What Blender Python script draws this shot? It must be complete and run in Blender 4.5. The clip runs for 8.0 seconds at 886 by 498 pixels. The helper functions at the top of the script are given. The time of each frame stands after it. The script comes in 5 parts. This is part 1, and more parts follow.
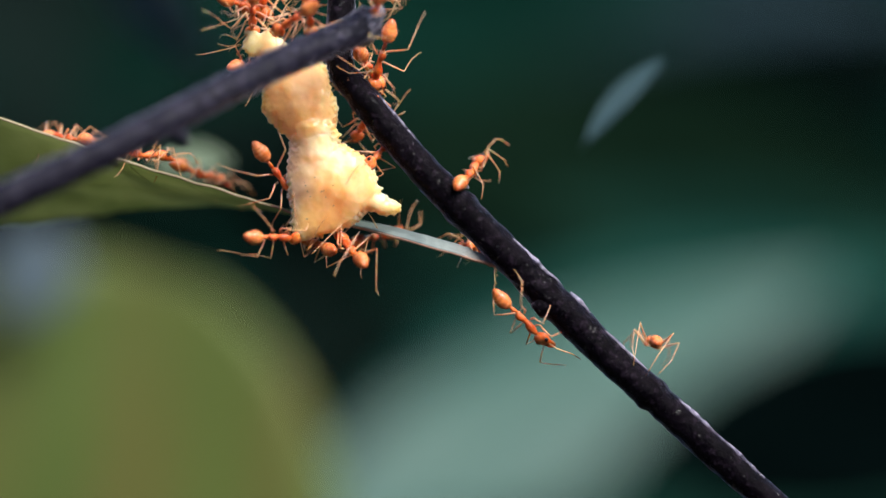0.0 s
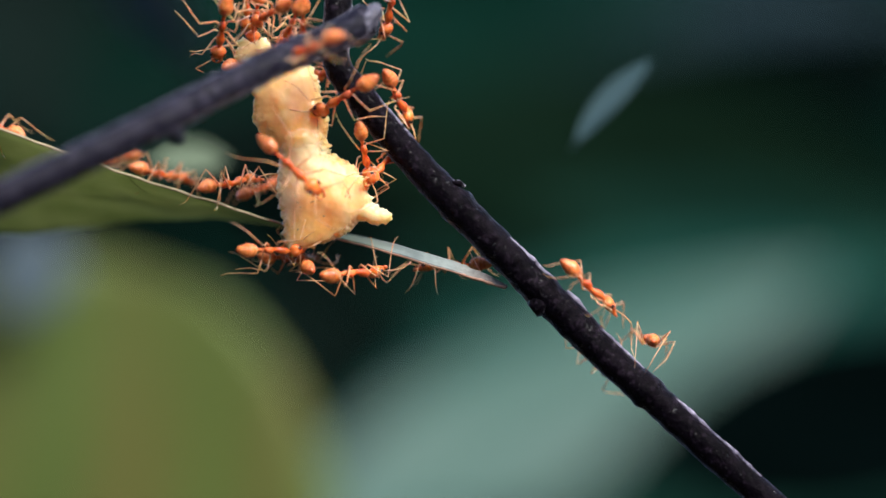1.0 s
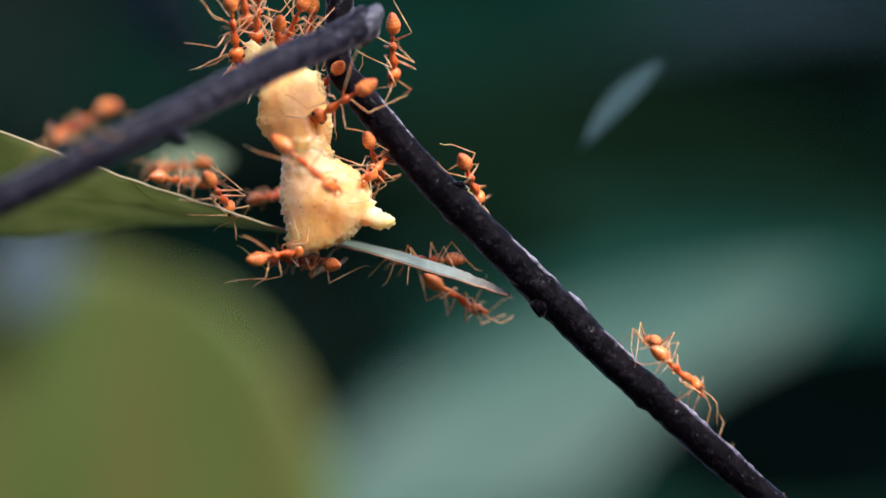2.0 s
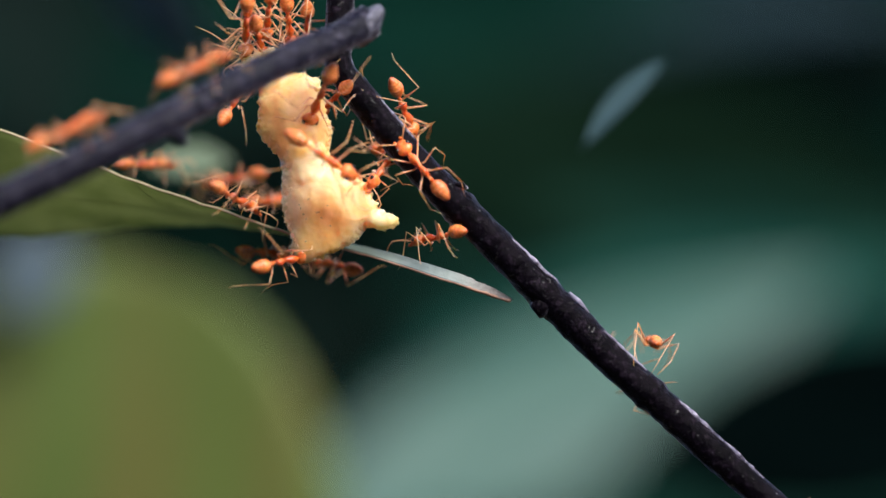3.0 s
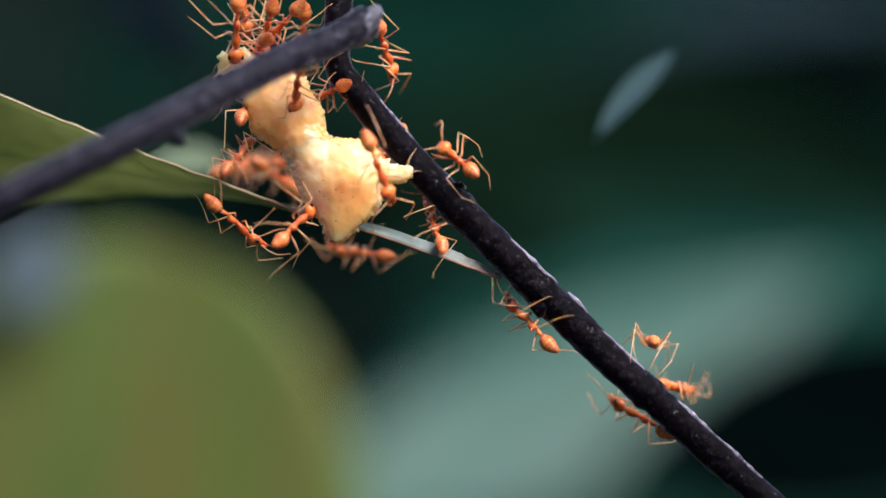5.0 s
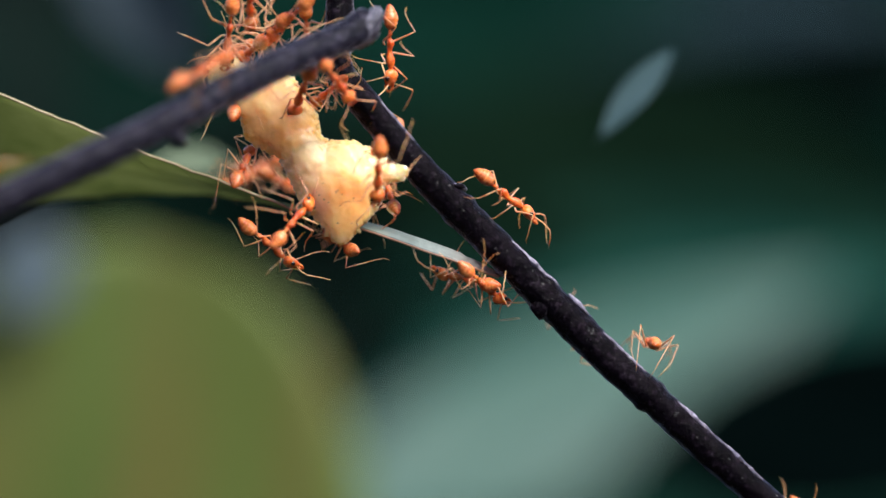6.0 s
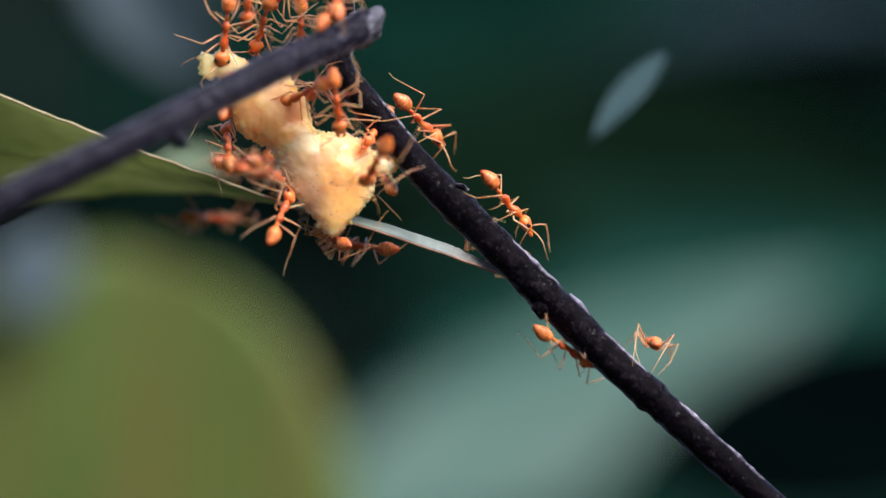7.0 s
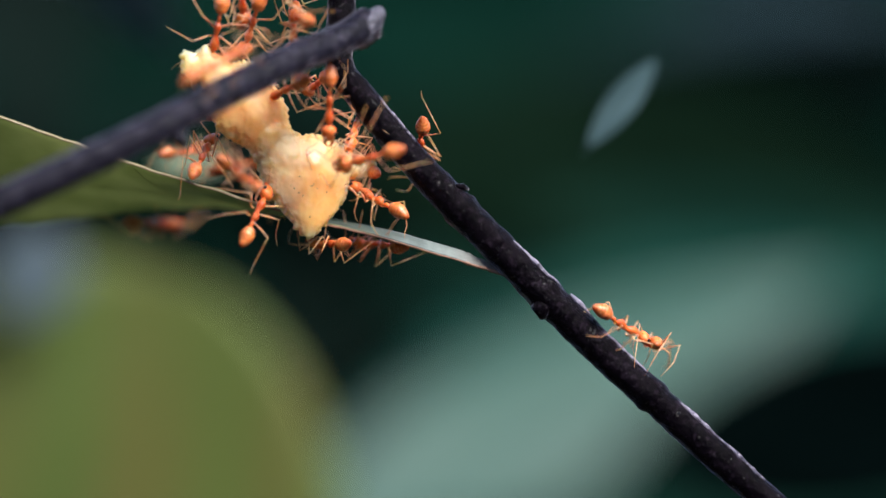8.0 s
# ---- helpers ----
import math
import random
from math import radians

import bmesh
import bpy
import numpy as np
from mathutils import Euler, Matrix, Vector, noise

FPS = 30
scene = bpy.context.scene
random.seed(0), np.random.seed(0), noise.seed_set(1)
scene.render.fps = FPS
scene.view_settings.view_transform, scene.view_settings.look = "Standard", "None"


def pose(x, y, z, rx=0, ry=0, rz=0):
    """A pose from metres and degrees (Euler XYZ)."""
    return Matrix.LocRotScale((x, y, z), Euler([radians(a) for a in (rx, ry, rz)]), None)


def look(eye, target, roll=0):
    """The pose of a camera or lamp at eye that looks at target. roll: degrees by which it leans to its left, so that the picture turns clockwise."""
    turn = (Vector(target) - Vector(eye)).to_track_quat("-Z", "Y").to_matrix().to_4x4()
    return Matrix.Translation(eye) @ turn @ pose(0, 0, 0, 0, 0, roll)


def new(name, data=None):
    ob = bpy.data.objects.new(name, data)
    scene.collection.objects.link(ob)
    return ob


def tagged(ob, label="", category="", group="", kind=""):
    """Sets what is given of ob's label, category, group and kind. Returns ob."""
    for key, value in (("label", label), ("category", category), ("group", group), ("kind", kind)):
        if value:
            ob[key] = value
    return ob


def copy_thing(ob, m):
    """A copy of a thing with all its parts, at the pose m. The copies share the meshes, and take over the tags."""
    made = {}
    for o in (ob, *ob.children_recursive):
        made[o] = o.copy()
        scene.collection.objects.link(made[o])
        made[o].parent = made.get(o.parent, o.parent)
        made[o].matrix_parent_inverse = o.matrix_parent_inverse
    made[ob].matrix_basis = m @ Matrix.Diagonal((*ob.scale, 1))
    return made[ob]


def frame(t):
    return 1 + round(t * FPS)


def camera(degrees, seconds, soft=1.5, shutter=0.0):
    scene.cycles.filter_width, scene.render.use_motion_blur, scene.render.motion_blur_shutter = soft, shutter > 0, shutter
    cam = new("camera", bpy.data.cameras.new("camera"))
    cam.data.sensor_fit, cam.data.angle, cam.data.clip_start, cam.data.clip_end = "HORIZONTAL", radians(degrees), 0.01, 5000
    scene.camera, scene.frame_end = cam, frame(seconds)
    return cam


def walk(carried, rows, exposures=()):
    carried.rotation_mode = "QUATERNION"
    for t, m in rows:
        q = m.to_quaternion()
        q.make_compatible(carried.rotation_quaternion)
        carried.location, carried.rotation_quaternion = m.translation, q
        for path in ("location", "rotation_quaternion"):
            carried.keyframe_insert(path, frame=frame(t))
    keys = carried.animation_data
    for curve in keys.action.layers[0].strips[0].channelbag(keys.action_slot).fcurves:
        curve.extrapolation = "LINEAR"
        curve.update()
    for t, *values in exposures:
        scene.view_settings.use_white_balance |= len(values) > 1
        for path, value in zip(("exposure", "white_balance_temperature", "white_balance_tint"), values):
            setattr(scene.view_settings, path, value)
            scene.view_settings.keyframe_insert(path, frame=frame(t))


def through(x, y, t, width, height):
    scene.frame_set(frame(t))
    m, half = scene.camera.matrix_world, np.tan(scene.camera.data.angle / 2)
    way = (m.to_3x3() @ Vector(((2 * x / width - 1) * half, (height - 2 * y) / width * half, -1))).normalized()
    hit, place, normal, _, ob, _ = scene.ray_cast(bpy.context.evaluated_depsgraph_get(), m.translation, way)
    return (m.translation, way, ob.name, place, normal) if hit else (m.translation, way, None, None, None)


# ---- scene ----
MM = 0.001

# camera: a macro lens about 26 cm from the twig, with a slight tremble
EYE = (0.0, -0.2574, 0.0)
cam = camera(18.0, 8.0, shutter=0.5)
cam.data.dof.use_dof = True
cam.data.dof.focus_distance = 0.2574
cam.data.dof.aperture_fstop = 7.6
cam.data.dof.aperture_blades = 0
walk(cam, [(t, look(EYE, (x * MM, 0, z * MM))) for t, x, z in (
    (0, -0.104, 0.000),
    (0.5, 0.052, -0.156),
    (1, 0.208, -0.156),
    (1.5, 0.130, -0.104),
    (3, 0.000, 0.000),
    (3.5, 0.000, 0.000),
    (4, 0.052, -0.052),
    (4.5, 0.130, -0.052),
    (6, 0.052, 0.156),
    (6.5, -0.052, 0.130),
    (7, -0.052, 0.156),
    (7.5, -0.104, 0.156),
    (8, -0.104, 0.156),
)])

# ---- light ----
SUN_ELEVATION, SUN_TURN = 46.0, 138.0
world = bpy.data.worlds.new("sky")
scene.world = world
world.use_nodes = True
wn = world.node_tree
sky = wn.nodes.new("ShaderNodeTexSky")
sky.sky_type = "NISHITA"
sky.sun_disc = False
sky.sun_elevation, sky.sun_rotation = radians(SUN_ELEVATION), radians(SUN_TURN)
wn.links.new(sky.outputs[0], wn.nodes["Background"].inputs[0])
wn.nodes["Background"].inputs[1].default_value = 0.15
sun_data = bpy.data.lights.new("sun", "SUN")
sun_data.energy, sun_data.angle, sun_data.color = 4.9, radians(36), (1.0, 0.94, 0.86)
sun = new("sun", sun_data)
sun_way = Vector((math.sin(radians(SUN_TURN)) * math.cos(radians(SUN_ELEVATION)), math.cos(radians(SUN_TURN)) * math.cos(radians(SUN_ELEVATION)), math.sin(radians(SUN_ELEVATION))))
sun.matrix_world = look(sun_way * 5, (0, 0, 0))
scene.view_settings.exposure = 0.58


# ---- materials ----
def material(name, rough=0.5, spec=0.5):
    m = bpy.data.materials.new(name)
    m.use_nodes = True
    b = m.node_tree.nodes["Principled BSDF"]
    b.inputs["Roughness"].default_value = rough
    b.inputs["Specular IOR Level"].default_value = spec
    return m, m.node_tree, b


def ramp(nt, source, stops):
    r = nt.nodes.new("ShaderNodeValToRGB")
    el = r.color_ramp.elements
    while len(el) < len(stops):
        el.new(0.5)
    for e, (p, c) in zip(el, stops):
        e.position, e.color = p, (*c, 1)
    nt.links.new(source, r.inputs[0])
    return r.outputs[0]


def noise_of(nt, scale, detail=4.0, rough=0.55, stretch=None):
    tc = nt.nodes.new("ShaderNodeTexCoord")
    n = nt.nodes.new("ShaderNodeTexNoise")
    n.inputs["Scale"].default_value, n.inputs["Detail"].default_value, n.inputs["Roughness"].default_value = scale, detail, rough
    if stretch:
        mp = nt.nodes.new("ShaderNodeMapping")
        mp.inputs["Scale"].default_value = stretch
        nt.links.new(tc.outputs["Object"], mp.inputs[0])
        nt.links.new(mp.outputs[0], n.inputs["Vector"])
    else:
        nt.links.new(tc.outputs["Object"], n.inputs["Vector"])
    return n.outputs["Fac"]


def mix(nt, a, b, fac, kind="MIX"):
    m = nt.nodes.new("ShaderNodeMix")
    m.data_type, m.blend_type = "RGBA", kind
    for slot, v in ((6, a), (7, b), (0, fac)):
        if hasattr(v, "is_linked"):
            nt.links.new(v, m.inputs[slot])
        else:
            m.inputs[slot].default_value = (*v, 1) if isinstance(v, tuple) else v
    return m.outputs[2]


def bump(nt, b, height, strength, distance):
    n = nt.nodes.new("ShaderNodeBump")
    n.inputs["Strength"].default_value, n.inputs["Distance"].default_value = strength, distance
    nt.links.new(height, n.inputs["Height"])
    nt.links.new(n.outputs[0], b.inputs["Normal"])


def chitin(name, dark, light, see=0.4, bands=()):
    m, nt, b = material(name, 0.3, 0.5)
    c = ramp(nt, noise_of(nt, 800, 6, 0.72), ((0.36, dark), (0.64, light)))
    nt.links.new(ramp(nt, noise_of(nt, 2400, 4), ((0.3, (0.14,) * 3), (0.7, (0.4,) * 3))), b.inputs["Roughness"])
    if bands:
        tc = nt.nodes.new("ShaderNodeTexCoord")
        sep = nt.nodes.new("ShaderNodeSeparateXYZ")
        nt.links.new(tc.outputs["Object"], sep.inputs[0])
        along = nt.nodes.new("ShaderNodeMapRange")
        along.inputs["From Min"].default_value, along.inputs["From Max"].default_value = -0.0041, -0.0018
        nt.links.new(sep.outputs["X"], along.inputs["Value"])
        c = mix(nt, c, ramp(nt, along.outputs[0], bands), 1.0, "MULTIPLY")
    info = nt.nodes.new("ShaderNodeObjectInfo")
    tone = ramp(nt, info.outputs["Random"], ((0.0, (0.82, 0.78, 0.75)), (1.0, (1.0, 1.0, 1.0))))
    nt.links.new(mix(nt, c, tone, 1.0, "MULTIPLY"), b.inputs["Base Color"])
    b.inputs["Subsurface Weight"].default_value = see
    b.inputs["Subsurface Radius"].default_value = (1.0, 0.35, 0.12)
    b.inputs["Subsurface Scale"].default_value = 0.0006
    bump(nt, b, noise_of(nt, 7000, 4, 0.7), 0.3, 0.00008)
    return m


BODY = chitin("orange_chitin", (0.5, 0.066, 0.013), (0.97, 0.275, 0.07), 0.65)
GASTER = chitin("gaster_chitin", (0.42, 0.078, 0.022), (0.95, 0.345, 0.115), 0.6, ((0.0, (0.74, 0.6, 0.5)), (0.2, (1.0, 1.0, 1.0)), (0.27, (0.74, 0.6, 0.5)), (0.3, (1.0, 1.0, 1.0)), (0.42, (0.74, 0.6, 0.5)), (0.45, (1.0, 1.0, 1.0)), (0.7, (0.74, 0.6, 0.5)), (0.74, (1.0, 1.0, 1.0)), (1.0, (0.7, 0.5, 0.4))))
LIMB = chitin("limb_chitin", (0.66, 0.225, 0.105), (0.96, 0.51, 0.3), 0.5)
EYE_BLACK = material("eye_black", 0.15)[0]
EYE_BLACK.node_tree.nodes["Principled BSDF"].inputs["Base Color"].default_value = (0.012, 0.008, 0.008, 1)


def crumb_material():
    """Waxy yellow crumb with paler and more orange patches and wet spots."""
    m, nt, b = material("crumb", 0.3, 0.5)
    c = ramp(nt, noise_of(nt, 150, 3, 0.5), ((0.34, (0.99, 0.455, 0.15)), (0.47, (0.99, 0.535, 0.22)), (0.62, (0.99, 0.655, 0.385))))
    grain = ramp(nt, noise_of(nt, 1500, 4), ((0.3, (0.93, 0.9, 0.86)), (0.7, (1.0, 1.0, 1.0))))
    nt.links.new(mix(nt, c, grain, 1.0, "MULTIPLY"), b.inputs["Base Color"])
    wet = ramp(nt, noise_of(nt, 330, 3), ((0.4, (0.16,) * 3), (0.56, (0.5,) * 3)))
    nt.links.new(wet, b.inputs["Roughness"])
    b.inputs["Subsurface Weight"].default_value = 1.0
    b.inputs["Subsurface Radius"].default_value = (1.0, 0.72, 0.42)
    b.inputs["Subsurface Scale"].default_value = 0.0028
    bump(nt, b, noise_of(nt, 700, 4, 0.5), 0.16, 0.0003)
    return m


CRUMB = crumb_material()
SPECK = material("speck", 0.5)[0]
SPECK.node_tree.nodes["Principled BSDF"].inputs["Base Color"].default_value = (0.03, 0.02, 0.015, 1)


def bark_material(name, low, high, dust, gloss=0.03, sheen=1.0):
    m, nt, b = material(name, 0.3, gloss)
    c = ramp(nt, noise_of(nt, 420, 8, 0.65), ((0.35, low), (0.65, high)))
    d = ramp(nt, noise_of(nt, 1500, 5, 0.65), ((0.54, (0, 0, 0)), (0.74, (1, 1, 1))))
    nt.links.new(mix(nt, c, dust, d), b.inputs["Base Color"])
    b.inputs["Sheen Weight"].default_value = sheen
    b.inputs["Sheen Roughness"].default_value = 0.21
    b.inputs["Sheen Tint"].default_value = (0.85, 0.8, 1.0, 1)
    r = ramp(nt, noise_of(nt, 700, 4), ((0.3, (0.2,) * 3), (0.7, (0.42,) * 3)))
    nt.links.new(r, b.inputs["Roughness"])
    wet = ramp(nt, noise_of(nt, 1900, 3, 0.6), ((0.62, (gloss,) * 3), (0.7, (0.45,) * 3)))
    nt.links.new(wet, b.inputs["Specular IOR Level"])
    bump(nt, b, noise_of(nt, 1300, 7, 0.68), 0.65, 0.0004)
    return m


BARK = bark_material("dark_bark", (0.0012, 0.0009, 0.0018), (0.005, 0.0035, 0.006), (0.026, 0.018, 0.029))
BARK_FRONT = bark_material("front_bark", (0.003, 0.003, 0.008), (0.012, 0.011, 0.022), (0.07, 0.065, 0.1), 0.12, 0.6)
# pale lilac stands for light along the twig's upper edge
EDGE_LIGHT = bark_material("edge_light_bark", (0.09, 0.08, 0.12), (0.26, 0.235, 0.33), (0.46, 0.44, 0.56), 0.4, 0.0)
CUT = bark_material("cut_wood", (0.05, 0.05, 0.07), (0.15, 0.145, 0.19), (0.34, 0.33, 0.42), 0.2, 0.0)


def leaf_material(name, low, high, scale, through=0.35, rough=0.45, spots=None, spec=0.4):
    """A blade that lets some light through."""
    m, nt, b = material(name, rough, spec)
    c = ramp(nt, noise_of(nt, scale, 5), ((0.3, low), (0.7, high)))
    if spots:
        f = ramp(nt, noise_of(nt, scale * 0.35, 3), ((0.52, (0, 0, 0)), (0.66, (1, 1, 1))))
        c = mix(nt, c, spots, f)
    nt.links.new(c, b.inputs["Base Color"])
    bump(nt, b, noise_of(nt, scale * 6, 4), 0.3, 0.0004)
    t = nt.nodes.new("ShaderNodeBsdfTranslucent")
    nt.links.new(c, t.inputs[0])
    s = nt.nodes.new("ShaderNodeMixShader")
    s.inputs[0].default_value = through
    nt.links.new(b.outputs[0], s.inputs[1])
    nt.links.new(t.outputs[0], s.inputs[2])
    nt.links.new(s.outputs[0], nt.nodes["Material Output"].inputs[0])
    return m




def curved_leaf_material():
    """Green blade; grey towards the tip is sky sheen in colour, then brown."""
    m = leaf_material("leaf_green", (0.2325, 0.2697, 0.1302), (0.3255, 0.3534, 0.1953), 160, 0.75, 0.55, None, 0.25)
    nt = m.node_tree
    b = nt.nodes["Principled BSDF"]
    green = b.inputs["Base Color"].links[0].from_socket
    tc = nt.nodes.new("ShaderNodeTexCoord")
    sep = nt.nodes.new("ShaderNodeSeparateXYZ")
    nt.links.new(tc.outputs["Object"], sep.inputs[0])
    rng = nt.nodes.new("ShaderNodeMapRange")
    for k, v in (("From Min", -0.011), ("From Max", -0.004)):
        rng.inputs[k].default_value = v
    nt.links.new(sep.outputs["X"], rng.inputs["Value"])
    # grey-green stands for sky reflected on the twisted tip
    dry = ramp(nt, noise_of(nt, 500, 5), ((0.3, (0.14, 0.18, 0.18)), (0.7, (0.205, 0.245, 0.24))))
    end = nt.nodes.new("ShaderNodeMapRange")
    for k, v in (("From Min", 0.0005), ("From Max", 0.0045)):
        end.inputs[k].default_value = v
    nt.links.new(sep.outputs["X"], end.inputs["Value"])
    brown = ramp(nt, noise_of(nt, 1400, 5, 0.65), ((0.35, (0.12, 0.1, 0.095)), (0.6, (0.27, 0.24, 0.23))))
    c = mix(nt, mix(nt, green, dry, rng.outputs[0]), brown, end.outputs[0])
    nt.links.new(c, b.inputs["Base Color"])
    nt.links.new(c, nt.nodes["Translucent BSDF"].inputs[0])
    thin = nt.nodes.new("ShaderNodeMapRange")
    for k, v in (("From Min", -0.014), ("From Max", -0.006), ("To Min", 0.75), ("To Max", 0.1)):
        thin.inputs[k].default_value = v
    nt.links.new(sep.outputs["X"], thin.inputs["Value"])
    nt.links.new(thin.outputs[0], nt.nodes["Mix Shader"].inputs[0])
    return m


LEAF_GREEN = curved_leaf_material()
DRY_EDGE = leaf_material("dry_edge", (0.34, 0.17, 0.12), (0.5, 0.3, 0.22), 900, 0.3)
LEAF_MARGIN = leaf_material("leaf_margin", (0.3, 0.24, 0.14), (0.5, 0.4, 0.27), 300, 0.2)
LEAF_VEIN = leaf_material("leaf_vein", (0.17, 0.2, 0.08), (0.23, 0.26, 0.12), 300, 0.2)
LEAF_RIB = leaf_material("leaf_rib", (0.25, 0.27, 0.14), (0.36, 0.36, 0.2), 300, 0.2)


def striped_leaf_material():
    """Yellow-green blade, browner along lengthwise bands."""
    m = leaf_material("leaf_yellow", (0.06, 0.104, 0.016), (0.094, 0.132, 0.024), 18, 0.25, 0.6)
    nt = m.node_tree
    b = nt.nodes["Principled BSDF"]
    green = b.inputs["Base Color"].links[0].from_socket
    band = ramp(nt, noise_of(nt, 60, 2, 0.5, (0.12, 1, 1)), ((0.45, (0, 0, 0)), (0.62, (1, 1, 1))))
    c = mix(nt, green, (0.106, 0.108, 0.022), band)
    nt.links.new(c, b.inputs["Base Color"])
    nt.links.new(c, nt.nodes["Translucent BSDF"].inputs[0])
    return m


LEAF_YELLOW = striped_leaf_material()
# reflected sky is put into this pale blue-green
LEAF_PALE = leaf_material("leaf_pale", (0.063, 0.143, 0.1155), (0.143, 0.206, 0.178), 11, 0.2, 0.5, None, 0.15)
# green darkened far down, so the colour itself carries the shade
LEAF_SHADED = leaf_material("leaf_shaded", (0.0007, 0.0063, 0.0047), (0.0036, 0.0198, 0.014), 14, 0.15, 0.8, None, 0.0)
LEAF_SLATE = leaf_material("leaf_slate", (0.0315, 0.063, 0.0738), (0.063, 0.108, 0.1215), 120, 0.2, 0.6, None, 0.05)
# near-black colour is the shade of a gap between leaves
GAP_SHADE = leaf_material("gap_shade", (0.0004, 0.0012, 0.0012), (0.001, 0.003, 0.003), 40, 0.0, 0.8, None, 0.0)
# grey-blue is the sky's tint painted on the blade
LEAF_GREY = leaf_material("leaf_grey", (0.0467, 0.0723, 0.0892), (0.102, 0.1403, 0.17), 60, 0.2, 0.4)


def ground_material():
    m, nt, b = material("forest_floor", 0.9, 0.2)
    # litter kept pale so the unseen floor throws fill light up
    c = ramp(nt, noise_of(nt, 2.5, 8, 0.7), ((0.3, (0.09, 0.08, 0.045)), (0.6, (0.2, 0.16, 0.09)), (0.8, (0.3, 0.23, 0.14))))
    nt.links.new(c, b.inputs["Base Color"])
    bump(nt, b, noise_of(nt, 14, 8, 0.7), 0.8, 0.03)
    return m


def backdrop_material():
    m, nt, b = material("foliage_shade", 0.8, 0.05)
    # forest shade is put into this near-black green
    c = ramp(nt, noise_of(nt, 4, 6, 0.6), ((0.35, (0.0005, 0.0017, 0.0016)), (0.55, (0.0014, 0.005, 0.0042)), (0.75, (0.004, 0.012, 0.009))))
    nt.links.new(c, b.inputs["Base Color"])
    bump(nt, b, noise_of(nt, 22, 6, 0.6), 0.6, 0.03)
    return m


# ---- mesh helpers ----
def part(name, bm, mat, parent=None, label="", smooth=True):
    me = bpy.data.meshes.new(name)
    bmesh.ops.recalc_face_normals(bm, faces=bm.faces)
    bm.to_mesh(me)
    bm.free()
    me.materials.append(mat)
    if smooth:
        me.polygons.foreach_set("use_smooth", [True] * len(me.polygons))
    ob = new(name, me)
    if parent:
        ob.parent = parent
    return tagged(ob, label)


def empty(name, label, category, group=""):
    ob = new(name)
    ob.empty_display_size = 0.002
    return tagged(ob, label, category, group)


def loft(sections, seg=14):
    """Closed body along x: rows of x, half width, half height, height of the centre (mm)."""
    bm = bmesh.new()
    rings = []
    for x, w, h, zc in sections:
        rings.append([bm.verts.new((x * MM, w * MM * math.cos(a), (zc + h * math.sin(a)) * MM)) for a in (2 * math.pi * i / seg for i in range(seg))])
    for r0, r1 in zip(rings, rings[1:]):
        for i in range(seg):
            bm.faces.new((r0[i], r0[(i + 1) % seg], r1[(i + 1) % seg], r1[i]))
    bm.faces.new(rings[0])
    bm.faces.new(list(reversed(rings[-1])))
    return bm


def tube_into(bm, points, radii, seg=8, rough=0.0, freq=1.0, seed=0.0, scale=MM):
    """A tapering, slightly uneven tube through points."""
    pts = [Vector(p) for p in points]
    rings = []
    side = None
    for i, p in enumerate(pts):
        d = (pts[min(i + 1, len(pts) - 1)] - pts[max(i - 1, 0)]).normalized()
        if side is None:
            side = d.orthogonal().normalized()
        side = (side - d * side.dot(d)).normalized()
        up = d.cross(side)
        ring = []
        for k in range(seg):
            a = 2 * math.pi * k / seg
            w = side * math.cos(a) + up * math.sin(a)
            r = radii[i]
            if rough:
                q = (p + w * r) * freq + Vector((seed, 0, 0))
                r *= 1 + rough * (noise.noise(q) + 0.5 * noise.noise(q * 2.7))
            ring.append(bm.verts.new((p + w * r) * scale))
        rings.append(ring)
    for r0, r1 in zip(rings, rings[1:]):
        for k in range(seg):
            bm.faces.new((r0[k], r0[(k + 1) % seg], r1[(k + 1) % seg], r1[k]))
    bm.faces.new(rings[0])
    bm.faces.new(list(reversed(rings[-1])))
    return bm


def ball_into(bm, centre, radii, turn=(0, 0, 0), sub=2, scale=MM):
    m = Matrix.Translation(Vector(centre) * scale) @ Euler([radians(a) for a in turn]).to_matrix().to_4x4() @ Matrix.Diagonal((radii[0] * scale, radii[1] * scale, radii[2] * scale, 1))
    bmesh.ops.create_icosphere(bm, subdivisions=sub, radius=1, matrix=m)
    return bm


def smooth_path(points, steps):
    """Catmull-Rom through points."""
    ps = [Vector(p) for p in points]
    ps = [2 * ps[0] - ps[1]] + ps + [2 * ps[-1] - ps[-2]]
    out = []
    for i in range(1, len(ps) - 2):
        for k in range(steps):
            u = k / steps
            a, b, c, d = ps[i - 1:i + 3]
            out.append(0.5 * (2 * b + (c - a) * u + (2 * a - 5 * b + 4 * c - d) * u * u + (3 * b - a - 3 * c + d) * u ** 3))
    out.append(ps[-2])
    return out


def blend_at(x, table):
    """Linear reading of a table of (x, value)."""
    for (x0, v0), (x1, v1) in zip(table, table[1:]):
        if x <= x1:
            u = max(0.0, (x - x0) / (x1 - x0))
            return v0 + (v1 - v0) * u
    return table[-1][1]


